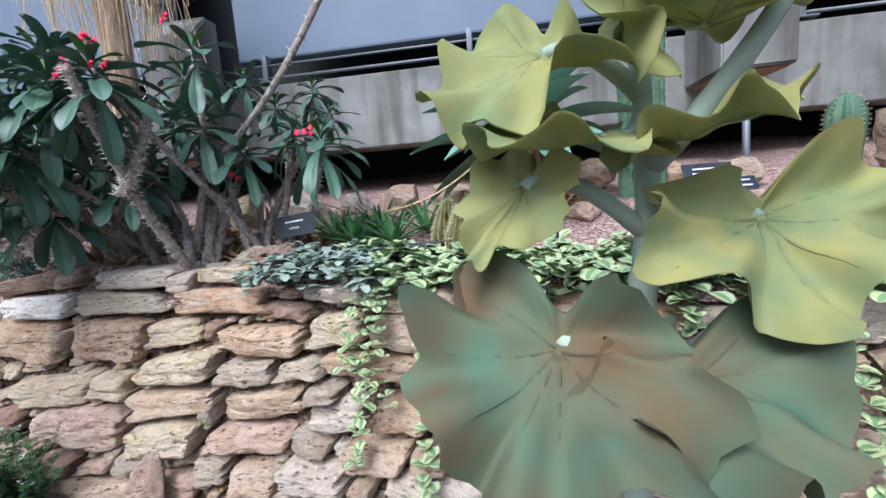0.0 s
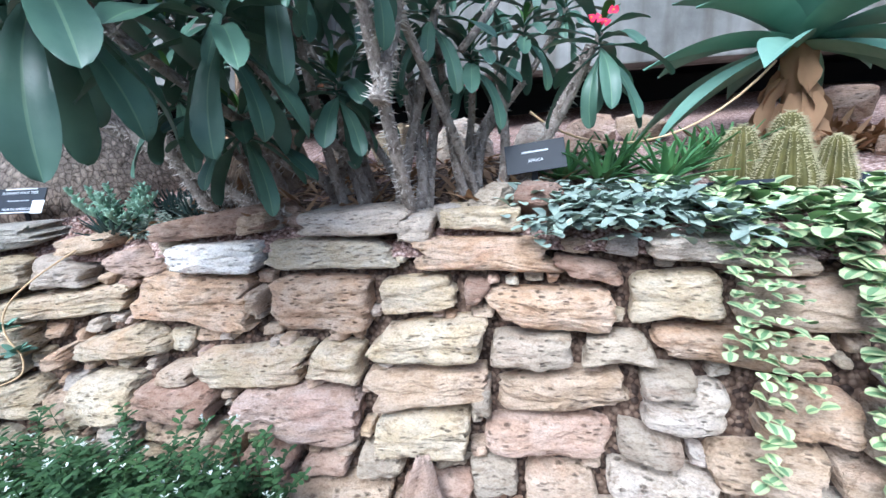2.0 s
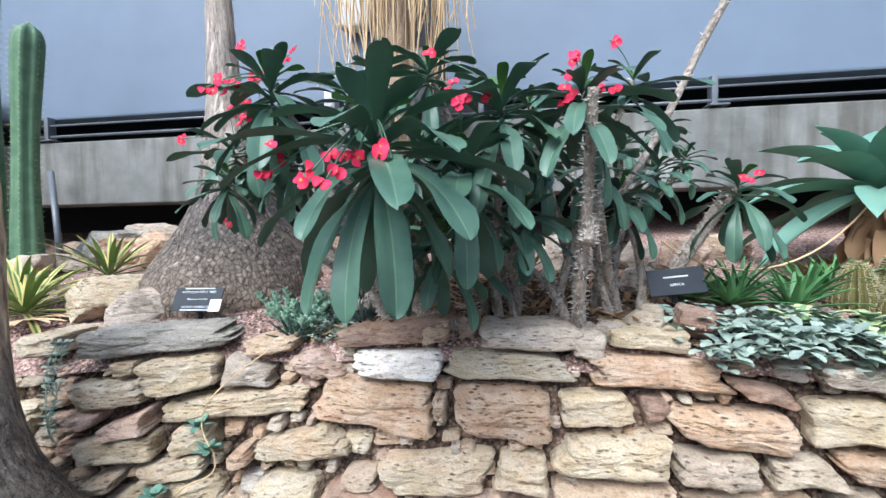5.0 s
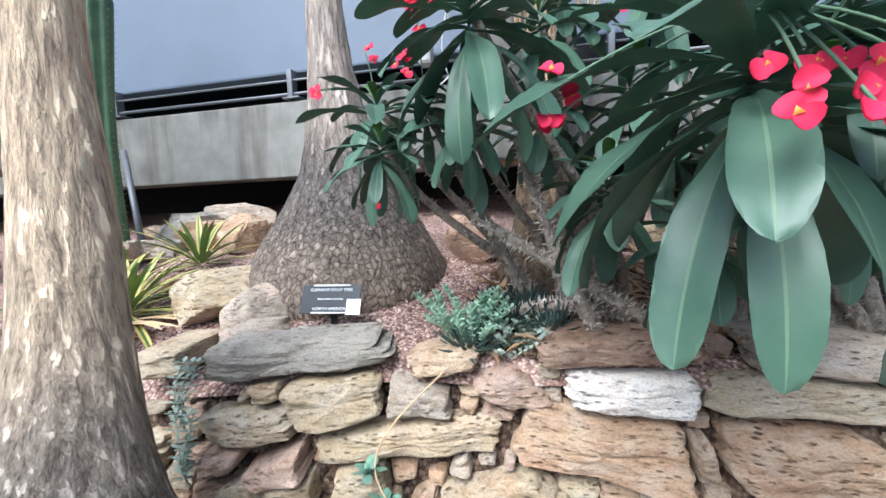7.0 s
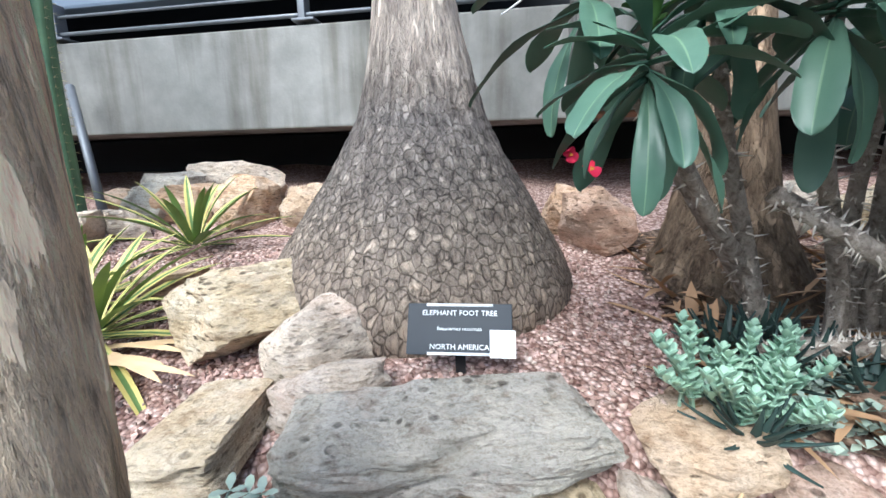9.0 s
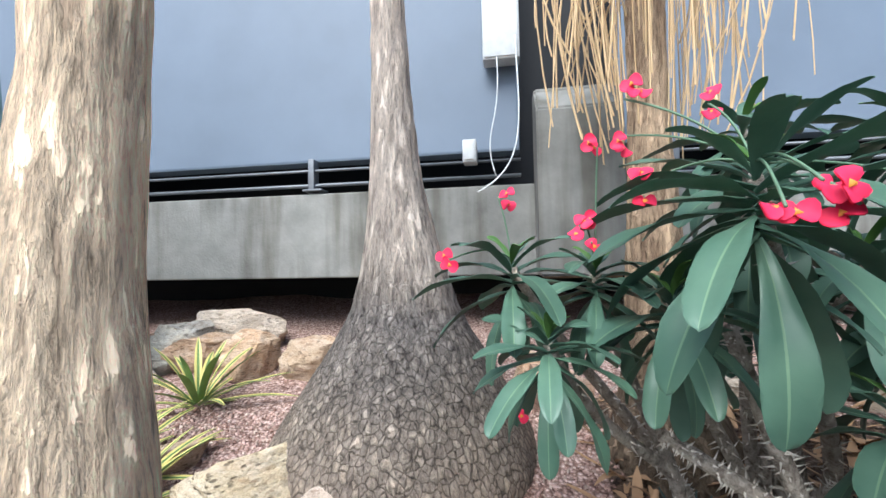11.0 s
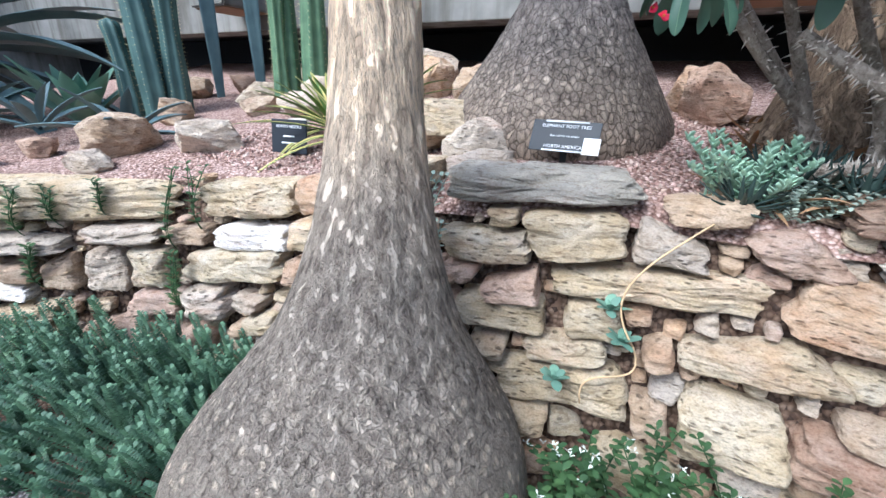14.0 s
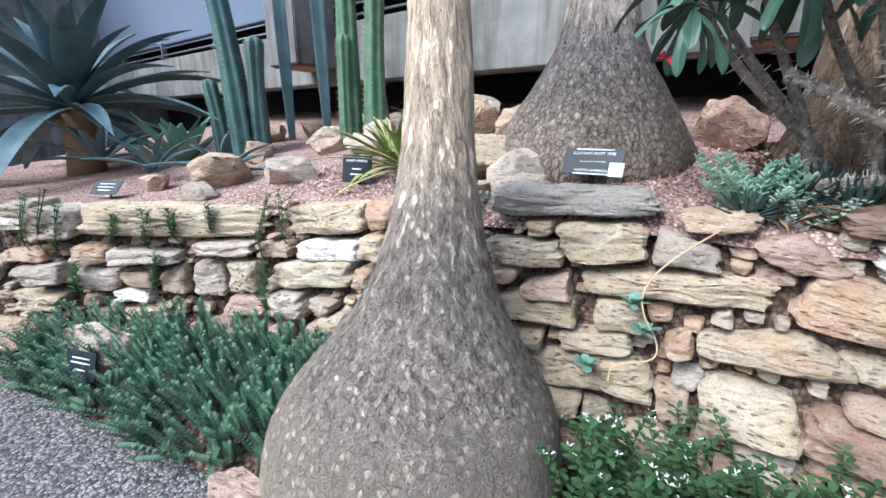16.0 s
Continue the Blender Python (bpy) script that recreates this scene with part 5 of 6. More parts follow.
rosette_plant("broad_agave", -6.75, 1.75, 0.85, "dark green broad-leaved agave in the gravel", "agave", 14, 0.5, 0.15, 1.4, 0.5, AGAVE, 0.1, LEAF_AGAVE, "agaves", thick=0.014, fold=0.4, n=8)
rosette_plant("century_plant", -7.5, 1.25, 1.3, "huge blue-grey century plant with arching leaves", "agave", 46, 1.45, 0.17, 1.45, -0.45, AGAVE, 0.7, LEAF_CENTURY, "agaves", 0.12, thick=0.02, fold=0.4, n=12)
for x, y, ln, n, r0, r1 in ((-4.45, 2.55, 0.44, 26, 1.35, -0.05), (-4.2, 1.84, 0.44, 30, 1.1, -0.15), (-4.45, 2.0, 0.42, 26, 1.3, -0.1)):
    rosette_plant("striped_yucca", x, y, bed_z(x, y) + 0.04, "yucca clump with narrow yellow-striped green leaves", "yucca", n, ln, 0.036, r0, r1, STRAP, 0.45, [LEAF_VAR, LEAF_CREAM], "yuccas", thick=0.003, fold=0.3, n=8, edge=1)
for i in range(7):
    a = rb.uniform(2.6, 4.2)
    bm = bmesh.new()
    leaf(bm, (-4.15, 1.85 - i * 0.02, bed_z(-4.15, 1.8) + 0.03), a + 2.4, 0.15, rb.uniform(0.25, 0.42), 0.035, STRAP, 0.2, 0.003, 0.2)
    tagged(part("fallen_leaf", bm, STRAW), "dry straw-coloured fallen yucca leaf on the gravel", "leaf", "fallen leaves")
for x, y in ((-0.5, 2.0), (-0.72, 2.05), (-0.35, 2.15), (-0.62, 2.2), (-0.85, 2.15), (-0.2, 2.2)):
    rosette_plant("small_aloe", x, y, bed_z(x, y) + 0.02, "small bright green spiky aloe rosette", "aloe", 20, 0.2, 0.035, 1.4, 0.2, NEEDLE, 0.3, LEAF_ALOE, "small aloes", thick=0.006, fold=0.3, n=5)


def ribbed_column(name, x, y, z, top, r, ribs, mat, label, group, lean=(0, 0), spines=True, dome=0.6, rows=26):
    """A ribbed cactus stem with a rounded tip, and spines along each rib."""
    t = thing(name, (x, y, z), label, "cactus", group)
    bm, sp = bmesh.new(), bmesh.new()
    seg = ribs * 4
    rings = []
    for i in range(rows + 1):
        s = i / rows
        zz = z - 0.03 + (top - z) * s
        cap = 1.0 if s < 1 - dome else math.sqrt(max(0.0, 1 - ((s - 1 + dome) / dome) ** 2))
        rr = r * max(0.06, cap) * (0.9 + 0.1 * math.sin(s * 7 + x))
        cx, cy = x + lean[0] * s * s, y + lean[1] * s * s
        ring = []
        for k in range(seg):
            a = k * math.tau / seg
            q = rr * (0.82 + 0.18 * math.cos(a * ribs))
            ring.append(bm.verts.new((cx + q * math.cos(a), cy + q * math.sin(a), zz)))
        rings.append(ring)
        if spines and 0 < i:
            for k in range(ribs):
                a = k * math.tau / ribs
                for _ in range(3):
                    d = Vector((math.cos(a + rb.uniform(-0.6, 0.6)), math.sin(a + rb.uniform(-0.6, 0.6)), rb.uniform(-0.5, 0.7)))
                    spike(sp, (cx + rr * math.cos(a), cy + rr * math.sin(a), zz), d, r * rb.uniform(0.12, 0.28), 0.0014)
    for a, c in zip(rings, rings[1:]):
        for k in range(seg):
            bm.faces.new((a[k], a[(k + 1) % seg], c[(k + 1) % seg], c[k]))
    bm.faces.new(rings[-1])
    part("stem", bm, mat, t)
    if spines:
        part("spine_cover", sp, SPINE, t, "cream spines along the ribs")
    else:
        sp.free()
    return t


for x, y, top, r in ((-0.13, 1.93, 1.21, 0.095), (-0.05, 2.08, 1.27, 0.09), (0.05, 1.98, 1.18, 0.07), (-0.22, 2.06, 1.23, 0.09)):
    ribbed_column("barrel_cactus", x, y, bed_z(x, y), top, r, 18, BARREL, "golden-brown ribbed barrel cactus in a tight cluster", "barrel cacti", dome=0.75)
ribbed_column("column_cactus", 0.9, 2.5, 0.98, 2.5, 0.065, 8, CACTUS, "tall green ribbed column cactus with white spines", "column cacti", dome=0.1, rows=40)
ribbed_column("column_cactus", 0.78, 2.62, 0.98, 1.9, 0.05, 8, CACTUS, "green ribbed column cactus beside a taller one", "column cacti", dome=0.1, rows=30)
ribbed_column("short_cactus", 1.72, 2.35, 1.0, 1.6, 0.085, 9, CACTUS, "short dark green ribbed cactus with a rounded top", "column cacti", dome=0.25)
for x, y, top, r, lx, ly in ((-5.16, 2.58, 2.9, 0.095, 0.12, 0.0), (-5.38, 2.52, 3.6, 0.095, 0.0, 0.05), (-5.36, 2.45, 1.9, 0.06, 0.02, 0.0)):
    ribbed_column("column_cactus", x, y, bed_z(x, y), top, r, 6, CACTUS, "tall ribbed green column cactus with thin spines", "column cacti", (lx, ly), dome=0.08, rows=46)
for x, y, top, r, lx in ((-6.15, 2.0, 2.6, 0.10, -0.25), (-6.32, 2.1, 2.9, 0.10, -0.3), (-6.05, 2.1, 1.9, 0.08, 0.06), (-6.4, 1.95, 1.6, 0.07, -0.1)):
    ribbed_column("blue_cactus", x, y, bed_z(x, y), top, r, 6, CACTUS_BLUE, "tall dark blue-green ribbed column cactus", "column cacti", (lx, 0), dome=0.08, rows=40)
flat = thing("blue_strap_leaf", (-5.5, 2.6, 1.0), "tall flat blue-green strap leaves rising past the beam", "plant")
for dx, ln in ((0.0, 2.3), (-0.35, 2.6), (-0.9, 2.4)):
    bm = bmesh.new()
    leaf(bm, (-5.5 + dx, 2.65, 0.98), 2.6, 1.5, ln, 0.13, AGAVE, 0.1, 0.02, 0.4, 12)
    part("leaf", bm, LEAF_CENTURY, flat)


# ---- trailing and small-leaved plants ----
def leafy_strand(bm, pts, size, rng, step=0.02, edge=1, wide=0.95):
    """Opposite round leaves along a thin stem."""
    length = sum((b - a).length for a, b in zip(pts, pts[1:]))
    n = max(2, int(length / step))
    for i in range(n):
        f = (i + 0.5) / n * (len(pts) - 1)
        k = min(int(f), len(pts) - 2)
        p = pts[k].lerp(pts[k + 1], f - k)
        h = i * 1.7 + rng.uniform(-0.4, 0.4)
        for side in (0, math.pi):
            leaf(bm, p, h + side, rng.uniform(-0.3, 0.8), size * rng.uniform(0.7, 1.2), size * wide, OVAL, 0.7, 0.0012, 0.2, 4, 0, edge)


variegated = thing("variegated_trailing_plant", (0.2, 1.75, 0.86), "pale green cream-edged trailing plant spilling over the wall", "trailing plant")
for i in range(150):
    x = rb.uniform(-0.55, 1.7)
    y = wall_top_y(x) + rb.uniform(-0.06, 0.34)
    z = bed_z(x, y) - 0.03
    d = rb.uniform(-0.2, 0.2)
    bm = bmesh.new()
    leafy_strand(bm, bezier((x, y, z), (x + d * 0.3, y, z + 0.07), (x + d, y - 0.05, z + 0.13), (x + d * 1.4, y - 0.12, z + rb.uniform(0.0, 0.11)), 6), 0.062, rb, 0.036)
    part("leafy_shoot", bm, [LEAF_PLEC, LEAF_LIME], variegated)
for x, low in ((-0.47, 0.32), (-0.42, 0.5), (-0.26, 0.2), (-0.23, 0.5), (0.02, 0.68), (-0.52, 0.62), (0.55, 0.5), (0.9, 0.3), (1.3, 0.45), (1.5, 0.4)):
    for k in range(2):
        xx = x + rb.uniform(-0.03, 0.03)
        bm = bmesh.new()
        leafy_strand(bm, bezier((xx, wall_top_y(xx), 0.92), (xx, wall_y(xx, 0.8) - 0.10, 0.86), (xx + 0.02, wall_y(xx, 0.5) - 0.09, (0.8 + low) / 2), (xx + rb.uniform(-0.05, 0.05), wall_y(xx, low) - 0.085, low), 12), 0.05 if x > -0.3 else 0.036, rb, 0.042)
        part("hanging_shoot", bm, [LEAF_PLEC, LEAF_LIME], variegated, "long hanging shoot with paired leaves")

velvet = thing("velvet_plant", (-0.75, 1.75, 0.88), "grey-green felty trailing plant lying over the wall's edge", "trailing plant")
for i in range(85):
    x = rb.uniform(-1.05, -0.5)
    y = wall_top_y(x) + rb.uniform(-0.06, 0.32)
    z = max(bed_z(x, y), 0.93) + (0.02 if y > wall_top_y(x) else -0.02)
    d = rb.uniform(-0.12, 0.12)
    bm = bmesh.new()
    leafy_strand(bm, bezier((x, y, z), (x, y, z + 0.05), (x + d, y - 0.04, z + 0.07), (x + d * 1.3, y - 0.1, z + rb.uniform(-0.06, 0.06)), 6), 0.062, rb, 0.036, None, 0.55)
    part("leafy_shoot", bm, [LEAF_VELVET], velvet)

jade = thing("jade_sedum", (-2.6, 1.72, 0.9), "blue-green succulent with thick paired leaves on top of the wall", "succulent", "succulents")
for i in range(30):
    a = rb.uniform(0, math.tau)
    x, y = -2.62 + 0.11 * math.cos(a) * rb.random(), 1.77 + 0.08 * math.sin(a) * rb.random()
    z = bed_z(x, y)
    reach = rb.uniform(0.02, 0.12)
    tip = Vector((x + reach * math.cos(a), y + reach * 0.6 * math.sin(a) - 0.03, z + rb.uniform(0.06, 0.19)))
    bm = bmesh.new()
    pts = bezier((x, y, z), (x, y, z + 0.07), tip - Vector((0.03 * math.cos(a), 0.02, 0.02)), tip, 9)
    tube(bm, pts, 0.004, 6)
    for k, p in enumerate(pts[2:]):
        for side in range(3):
            leaf(bm, p, k * 1.05 + side * math.tau / 3 + rb.uniform(-0.3, 0.3), 0.45 + 0.08 * k, rb.uniform(0.02, 0.029), 0.0145, OVAL, 0.1, 0.0055, 0.05, 5)
    part("succulent_shoot", bm, LEAF_JADE, jade)
for x, y in ((-2.5, 1.86), (-2.4, 1.9), (-2.55, 1.95), (-2.35, 1.8), (-2.45, 2.0), (-2.62, 1.68)):
    rosette_plant("haworthia", x, y, bed_z(x, y) + 0.02, "dark green star-shaped haworthia with stiff pointed leaves", "haworthia", 24, 0.09, 0.018, 1.4, 0.1, NEEDLE, -0.2, LEAF_DARK, "haworthias", thick=0.005, fold=0.2, n=4)


def leaf_mass(name, spots, label, category, mats, draw):
    bm = bmesh.new()
    for s in spots:
        draw(bm, *s)
    return tagged(part(name, bm, mats), label, category, kind="stuff")


def spurge_shoot(bm, x, y, z, h):
    lx, ly = rb.uniform(-0.1, 0.1), rb.uniform(-0.13, 0.04)
    n = int(h / 0.011)
    for i in range(n):
        s = i / n
        p = (x + lx * s, y + ly * s, z + h * s)
        for k in range(3):
            leaf(bm, p, i * 2.4 + k * 2.1, 0.6, 0.021 * (1.15 - 0.35 * s), 0.017, OVAL, 0.2, 0.0012, 0.1, 2)


spots = []
while len(spots) < 620:
    x = rb.uniform(-5.3, -3.72)
    lo, hi = path_edge(x) - 0.04, wall_y(x, 0.3) - 0.05
    if hi <= lo:
        continue
    y = rb.uniform(lo, hi)
    if (x + 3.37) ** 2 + (y - 0.9) ** 2 < 0.2 or (abs(x + 3.62) < 0.3 and y < 0.62):
        continue
    edge = min(1, (y - lo) / 0.25)
    spots.append((x, y, 0.04, (0.10 + 0.17 * edge) * rb.uniform(0.75, 1.25)))
leaf_mass("donkey_spurge", spots, "dense dark green mass of upright fleshy shoots beside the path", "ground cover", LEAF_SPURGE, spurge_shoot)


def frost_sprig(bm, x, y, z, h):
    d, e = rb.uniform(-0.12, 0.12), rb.uniform(-0.16, 0.06)
    pts = bezier((x, y, z), (x, y, z + h * 0.5), (x + d * 0.6, y + e * 0.6, z + h * 0.8), (x + d, y + e, z + h), 8)
    tube(bm, pts, 0.0015, 4, 2, False)
    for i, p in enumerate(pts[2:]):
        for k in range(3):
            leaf(bm, p, i * 1.9 + k * 2.2 + rb.uniform(-0.4, 0.4), rb.uniform(0, 0.6), rb.uniform(0.022, 0.038), 0.015, OVAL, 0.5, 0.001, 0.15, 3, 0)
    if rb.random() < 0.3:
        for _ in range(3):
            p = pts[-1] + Vector((rb.uniform(-0.025, 0.025), rb.uniform(-0.025, 0.025), rb.uniform(0, 0.02)))
            for k in range(3):
                leaf(bm, p, rb.uniform(0, 6), rb.uniform(0.2, 0.9), 0.013, 0.005, OVAL, 0.3, 0.0006, 0.1, 2, 1)


spots = []
while len(spots) < 560:
    x = rb.uniform(-2.98, -1.75)
    y = rb.uniform(0.72, 1.3)
    if ((x + 2.3) / 0.66) ** 2 + ((y - 1.02) / 0.34) ** 2 > 1 or (x + 3.37) ** 2 + (y - 0.9) ** 2 < 0.25 or ((x + 2.96) / 0.4) ** 2 + ((y - 0.66) / 0.22) ** 2 < 1:
        continue
    spots.append((x, y, 0.08, rb.uniform(0.14, 0.34)))
leaf_mass("white_frost_spurge", spots, "loose green bush with tiny white flowers at the wall's foot", "bush", [LEAF_FERN, PETAL_WHITE, LEAF_FERN], frost_sprig)


# ---- at the path's edge ----
def kerb_rock(x, y, z, size, tone, seed, turn, label, tilt=0.0):
    ob = part("kerb_stone", boulder(bmesh.new(), size, seed, 11), STONE[tone], smooth=False)
    ob.matrix_basis = Matrix.LocRotScale((x, y, z), Euler((tilt, 0, turn)), None)
    tagged(ob, label, "kerb stone", "kerb stones")


kerb_rock(-3.62, 0.50, -0.02, (0.56, 0.17, 0.17), "k", 2.2, 0.05, "long pinkish stone edging the path before the bulb")
kerb_rock(-3.25, 0.55, -0.02, (0.36, 0.16, 0.15), "k", 4.9, -0.03, "pinkish stone edging the path before the bulb")
kerb_rock(-2.96, 0.66, -0.03, (0.72, 0.3, 0.33), "p", 12.3, 0.36, "large cream boulder at the edge of the path")
kerb_rock(-5.0, 0.55, -0.02, (0.52, 0.34, 0.31), "p", 31.0, 0.3, "pale rounded boulder among the ground cover")
ob = part("upright_stone", boulder(bmesh.new(), (0.2, 0.14, 0.3), 61.0), STONE["k"])
for v in ob.data.vertices:
    v.co.x *= 1.15 - 0.9 * v.co.z / 0.3
    v.co.y *= 1.1 - 0.6 * v.co.z / 0.3
ob.matrix_basis = Matrix.LocRotScale((-1.36, 1.24, 0.03), Euler((-0.25, 0.05, 0.3)), None)
tagged(ob, "pointed pink stone propped against the wall's foot", "rock", "rocks in the gravel bed")
timber = slab("timber_edge", -1.7, 0.6, -0.42, 0.0, 0.0, 0.03, TIMBER, "dark brown timber strip beside the gravel path", "timber edge", 0.004)
timber.matrix_basis = pose(-4.12, 0.042, 0, 0, 0, 12)

root = thing("aerial_root", (-2.75, 1.4, 0.3), "thin pale root dangling down the wall's face", "root")
part("strand", tube(bmesh.new(), bezier((-2.68, 1.58, 0.88), (-2.85, 1.42, 0.75), (-2.9, 1.4, 0.68), (-2.8, 1.40, 0.55), 14), 0.0028, 6), STRAW, root)
part("strand", tube(bmesh.new(), bezier((-2.8, 1.40, 0.55), (-2.72, 1.36, 0.42), (-2.95, 1.36, 0.5), (-2.9, 1.33, 0.36), 14), 0.0028, 6), STRAW, root)
for x, z in ((-2.88, 0.63), (-2.83, 0.55), (-2.98, 0.42)):
    y = wall_y(x, z) - 0.06
    t = thing("wall_echeveria", (x, y, z), "small grey-green rosette rooted in a wall joint", "succulent", "plants on the wall")
    bm = bmesh.new()
    rosette(bm, (x, y, z), 12, 0.055, 0.03, 1.2, 0.0, OVAL, 0.2, rng=rb, thick=0.003, n=4)
    part("leaves", bm, LEAF_AGAVE, t)
for x, z, h in ((-4.55, 0.56, 0.3), (-4.44, 0.64, 0.24), (-4.8, 0.66, 0.14), (-5.17, 0.6, 0.16), (-5.05, 0.6, 0.18), (-4.95, 0.64, 0.14), (-5.45, 0.58, 0.3), (-5.52, 0.6, 0.26), (-5.38, 0.56, 0.24), (-4.46, 0.32, 0.22), (-3.47, 0.74, 0.2), (-3.43, 0.6, 0.2), (-5.27, 0.38, 0.14), (-4.97, 0.4, 0.16)):
    y = wall_y(x, z) - 0.05
    t = thing("wall_sprig", (x, y, z - 0.03), "thin upright sprig of small leaves growing from a wall joint", "plant", "plants on the wall")
    bm = bmesh.new()
    for k in range(3):
        pts = bezier((x, y + 0.05, z - 0.03), (x + rb.uniform(-0.02, 0.02), y - 0.01, z + h * 0.2), (x + rb.uniform(-0.05, 0.05), y + 0.2 * h, z + h * 0.6), (x + rb.uniform(-0.07, 0.07), y + 0.36 * h - 0.02, z + h), 10)
        tube(bm, pts, 0.002, 5, 0, False)
        for i, p in enumerate(pts[2:]):
            for s in range(3):
                leaf(bm, p, i * 1.3 + s * 2.1, 0.4, 0.03, 0.014, OVAL, 0.3, 0.001, 0.1, 3)
    part("shoot", bm, LEAF_FERN if x < -4.4 else LEAF_VELVET, t)
sedum = thing("grey_sedum", (-2.35, 1.78, 0.9), "low grey-green sedum cushion on top of the wall", "succulent", "succulents")
for i in range(40):
    x, y = rb.uniform(-2.62, -2.42), rb.uniform(1.68, 1.86)
    bm = bmesh.new()
    spurge_shoot(bm, x, y, bed_z(x, y), rb.uniform(0.04, 0.1))
    part("succulent_shoot", bm, LEAF_VELVET, sedum)

bm = bmesh.new()
for i in range(900):
    x, y = (rb.uniform(-2.65, -0.9), rb.uniform(1.75, 2.7)) if i % 2 else (rb.uniform(-0.1, 0.6), rb.uniform(2.3, 2.7))
    leaf(bm, (x, y, bed_z(x, y) + 0.01), rb.uniform(0, 6), rb.uniform(-0.1, 0.7), rb.uniform(0.08, 0.2), rb.uniform(0.015, 0.035), LANCE, rb.uniform(-0.4, 0.9), 0.002, 0.3, 5)
tagged(part("leaf_litter", bm, DRYLEAF), "scatter of dry brown fallen leaves under the plants", "leaf litter", kind="stuff")
twig = thing("dry_vine", (-0.5, 2.2, 1.0), "thin pale dry vine arching over the aloes", "vine")
part("strand", tube(bmesh.new(), bezier((-1.0, 2.1, 1.3), (-0.8, 2.1, 1.12), (-0.4, 2.15, 1.05), (0.0, 2.3, 1.45), 16), 0.005, 6), STRAW, twig)


# ---- felt-leaved kalanchoe beside the path ----
def felt_leaf(base, tip, width, up, mat, node, parent):
    """A broad arrow-shaped leaf with a wavy lobed rim: it runs from base to tip, faces up, and hangs by a thick
    stalk from the stem at the height node."""
    base, tip, up = Vector(base), Vector(tip), Vector(up)
    fwd = tip - base
    length = fwd.length
    fwd.normalize()
    up = (up - up.dot(fwd) * fwd).normalized()
    side = up.cross(fwd)
    root = min(STEM_PATH, key=lambda q: abs(q.z - node))
    part("leaf_stalk", tube(bmesh.new(), bezier(root, root.lerp(base, 0.35) + Vector((0, 0, 0.02)), base - fwd * 0.04, base + fwd * 0.02, 10), [0.015 - 0.0006 * i for i in range(11)], 10), KAL_STEM, parent, "pale felted stalk")
    bm = bmesh.new()
    nr, na = 10, 84
    ph = rb.uniform(0, 6)
    k = Vector((ph * 7, ph * 3, 0))

    def spot(s, a):
        c, n = math.cos(a), math.sin(a)
        shape = 1 + 0.10 * math.sin(5 * a + ph) + 0.07 * math.sin(11 * a + ph * 2) + 0.2 * noise.noise(Vector((c * 3, n * 3, 0)) + k) + 0.1 * noise.noise(Vector((c * 9, n * 9, 5)) + k) - 0.9 * max(0.0, -c - 0.78) * 2.6
        lx = length * (0.12 + (0.5 * c * shape + 0.38 * (c + 1) * 0.5) * s)
        ly = width * 0.55 * n * shape * s * (1.0 - 0.42 * max(0.0, c))
        q = Vector((lx * 9, ly * 9, 1)) + k
        lift = 0.10 * width * s * s + 0.11 * width * s * s * s * math.sin(7 * a + ph) + 0.05 * width * math.sin(3 * a + 5 * s + ph) * s - 0.16 * length * (s * max(0.0, c)) ** 2 + 0.07 * width * noise.noise(q) + 0.025 * width * noise.noise(q * 3)
        return base + fwd * lx + side * ly + up * lift

    for sgn in (1, -1):
        rows = [[bm.verts.new(spot(i / nr, j * math.tau / na) + up * sgn * 0.003 * (1 - 0.7 * i / nr)) for j in range(na)] for i in range(nr + 1)]
        for a_, c_ in zip(rows, rows[1:]):
            for j in range(na):
                f = (a_[j], a_[(j + 1) % na], c_[(j + 1) % na], c_[j])
                bm.faces.new(f if sgn > 0 else f[::-1])
    blade = part("blade", bm, mat, parent, "broad felted blade with a wavy rim")
    for a in (0.0, 0.6, -0.6, 1.3, -1.3, 2.1, -2.1):
        pts = [spot(0.03 + 0.8 * i / 8, a) for i in range(9)]
        part("vein", tube(bmesh.new(), pts, [0.004 - 0.0004 * i for i in range(9)], 6), mat, blade, "pale raised vein")


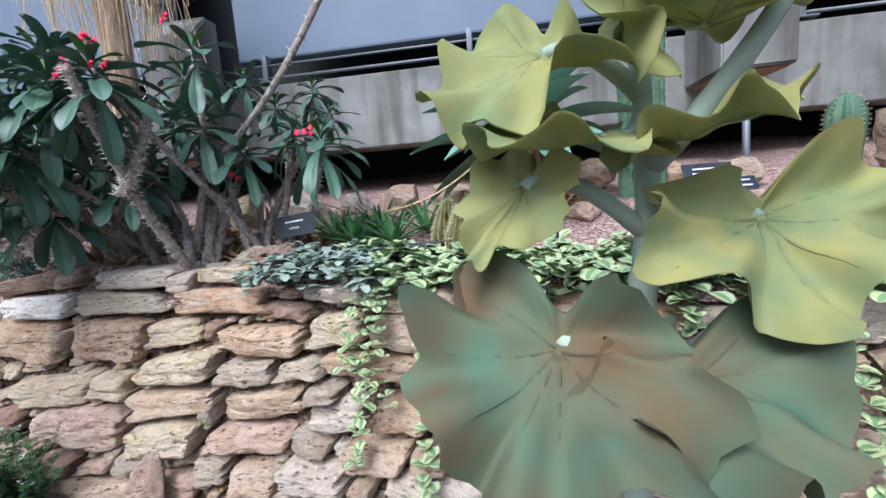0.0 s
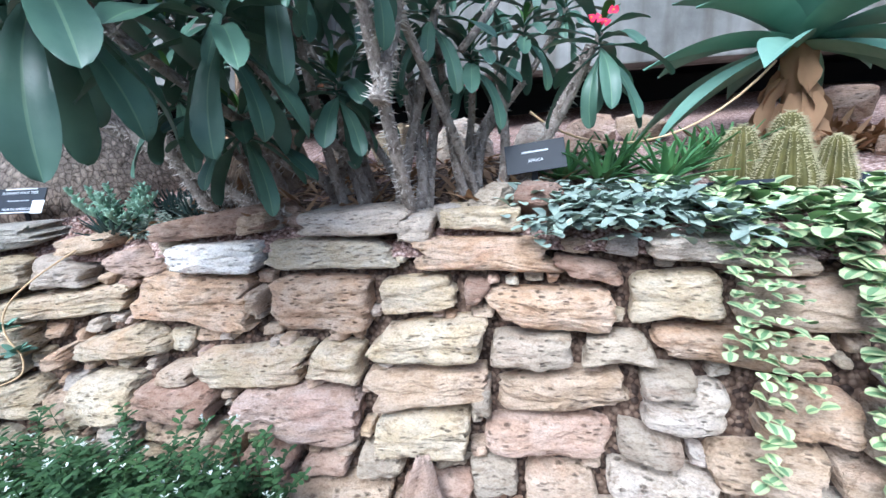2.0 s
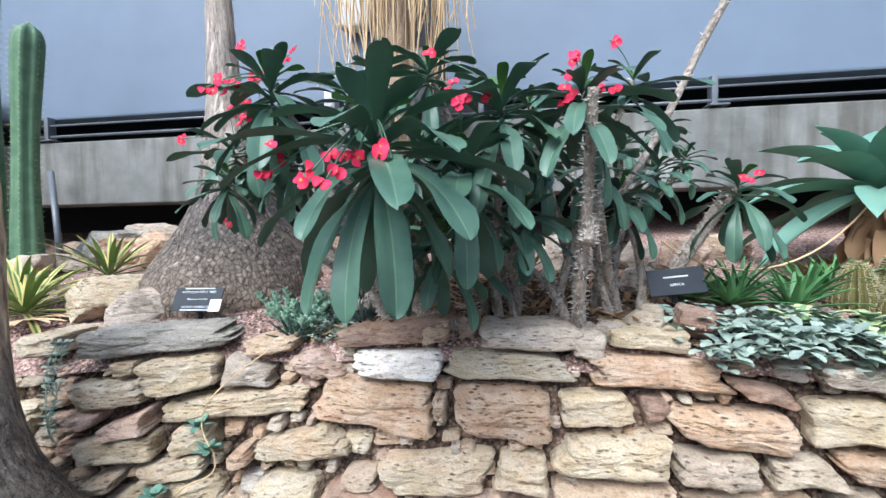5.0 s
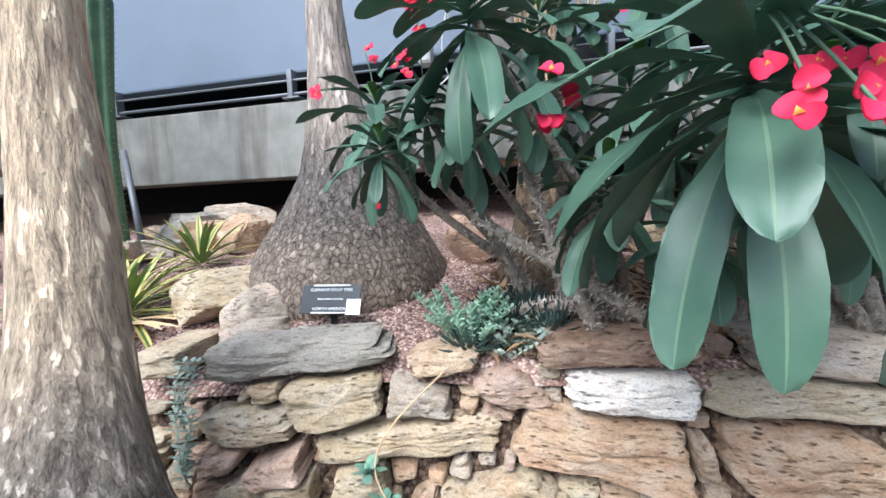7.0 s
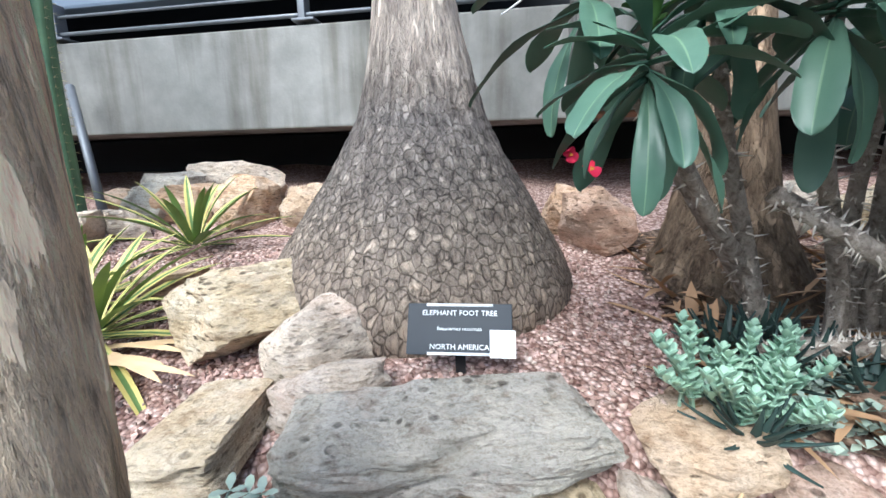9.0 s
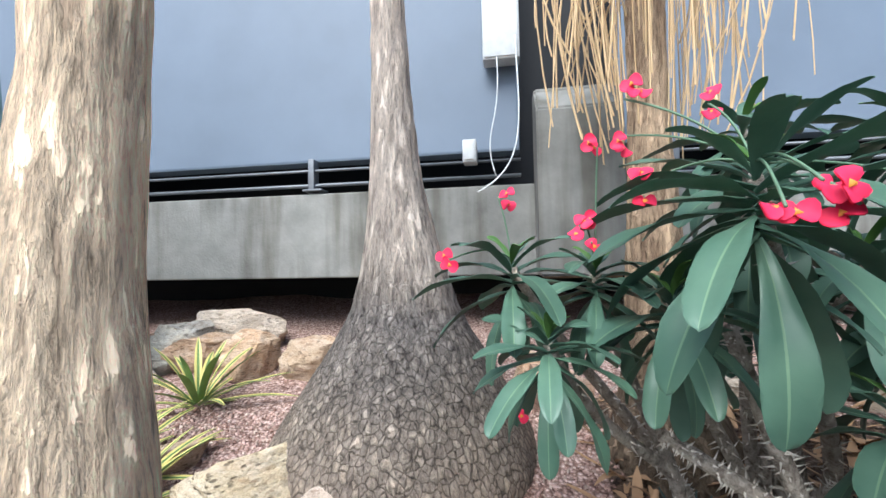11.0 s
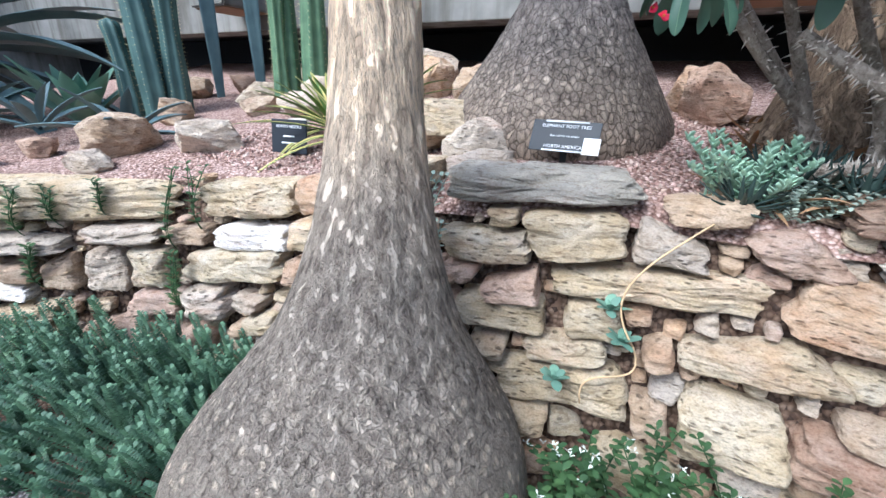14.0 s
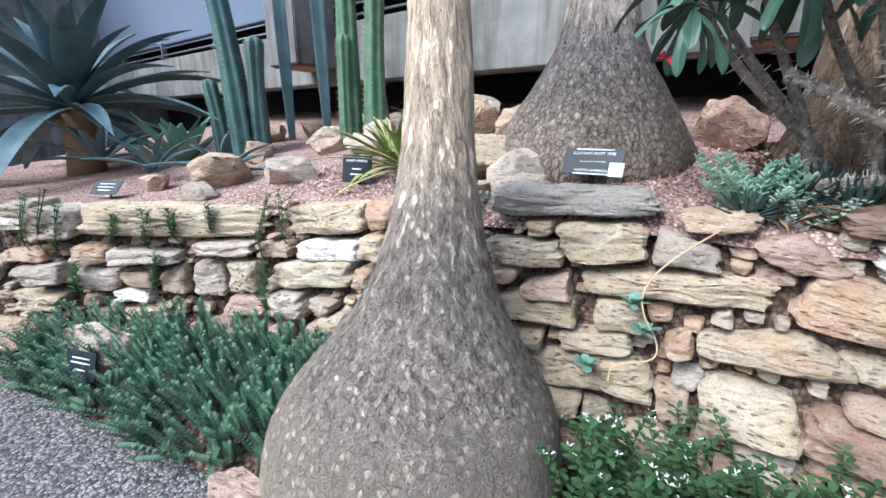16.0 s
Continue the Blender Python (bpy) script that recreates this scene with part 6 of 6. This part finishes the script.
kal = thing("felt_bush", (0.250, 0.66, 0.02), "tall felt-leaved kalanchoe with yellowing wavy triangular leaves", "kalanchoe")
STEM_PATH = bezier((0.250, 0.70, 0.02), (0.25, 0.66, 0.7), (0.26, 0.66, 1.02), (0.27, 0.66, 1.16), 30)
STEM_PATH += bezier((0.27, 0.66, 1.16), (0.27, 0.66, 1.28), (0.26, 0.66, 1.43), (0.25, 0.66, 1.61), 26)[1:]
part("main_stem", tube(bmesh.new(), STEM_PATH, [0.026 - 0.0003 * i + 0.005 * (i % 5 == 0) for i in range(57)], 14), KAL_STEM, kal, "thick pale felted stem")
part("side_stem", tube(bmesh.new(), bezier((0.27, 0.66, 1.24), (0.36, 0.64, 1.33), (0.42, 0.62, 1.43), (0.45, 0.62, 1.49), 14), [0.019 - 0.0006 * i for i in range(15)], 12), KAL_STEM, kal, "pale felted side stem")
felt_leaf((0.13, 0.52, 1.04), (0.02, 0.37, 0.9), 0.34, (-0.15, -0.8, 0.6), LEAF_KAL, 0.8, kal)
felt_leaf((0.27, 0.54, 0.99), (0.34, 0.38, 0.92), 0.3, (0.2, -0.7, 0.7), LEAF_KAL, 0.7, kal)
felt_leaf((0.14, 0.64, 1.42), (-0.01, 0.52, 1.31), 0.25, (-0.3, -0.7, 0.6), LEAF_KAL_Y, 1.35, kal)
felt_leaf((0.1, 0.6, 1.24), (-0.0, 0.54, 1.13), 0.14, (-0.4, -0.8, 0.3), LEAF_KAL_Y, 1.15, kal)
felt_leaf((0.21, 0.6, 1.28), (0.03, 0.5, 1.3), 0.17, (0, -0.3, 1), LEAF_KAL_Y, 1.3, kal)
felt_leaf((0.28, 0.6, 1.27), (0.36, 0.48, 1.31), 0.2, (0, -0.35, 1), LEAF_KAL_Y, 1.3, kal)
felt_leaf((0.39, 0.62, 1.18), (0.42, 0.5, 1.04), 0.32, (0.1, -0.85, 0.5), LEAF_KAL_Y, 1.1, kal)
felt_leaf((0.24, 0.62, 1.43), (0.15, 0.52, 1.53), 0.22, (-0.2, -0.7, 0.6), LEAF_KAL_Y, 1.5, kal)
felt_leaf((0.32, 0.62, 1.42), (0.36, 0.5, 1.43), 0.24, (0.1, -0.5, 0.8), LEAF_KAL_Y, 1.5, kal)
felt_leaf((0.02, 0.82, 0.98), (-0.09, 0.8, 0.68), 0.19, (-0.2, -0.9, 0.3), KAL_BROWN, 0.75, kal)
felt_leaf((0.09, 0.84, 0.74), (-0.01, 0.8, 0.56), 0.16, (0.1, -0.9, 0.3), KAL_BROWN, 0.55, kal)
felt_leaf((0.44, 0.7, 1.0), (0.52, 0.66, 0.89), 0.2, (0.2, -0.8, 0.5), LEAF_KAL, 0.85, kal)
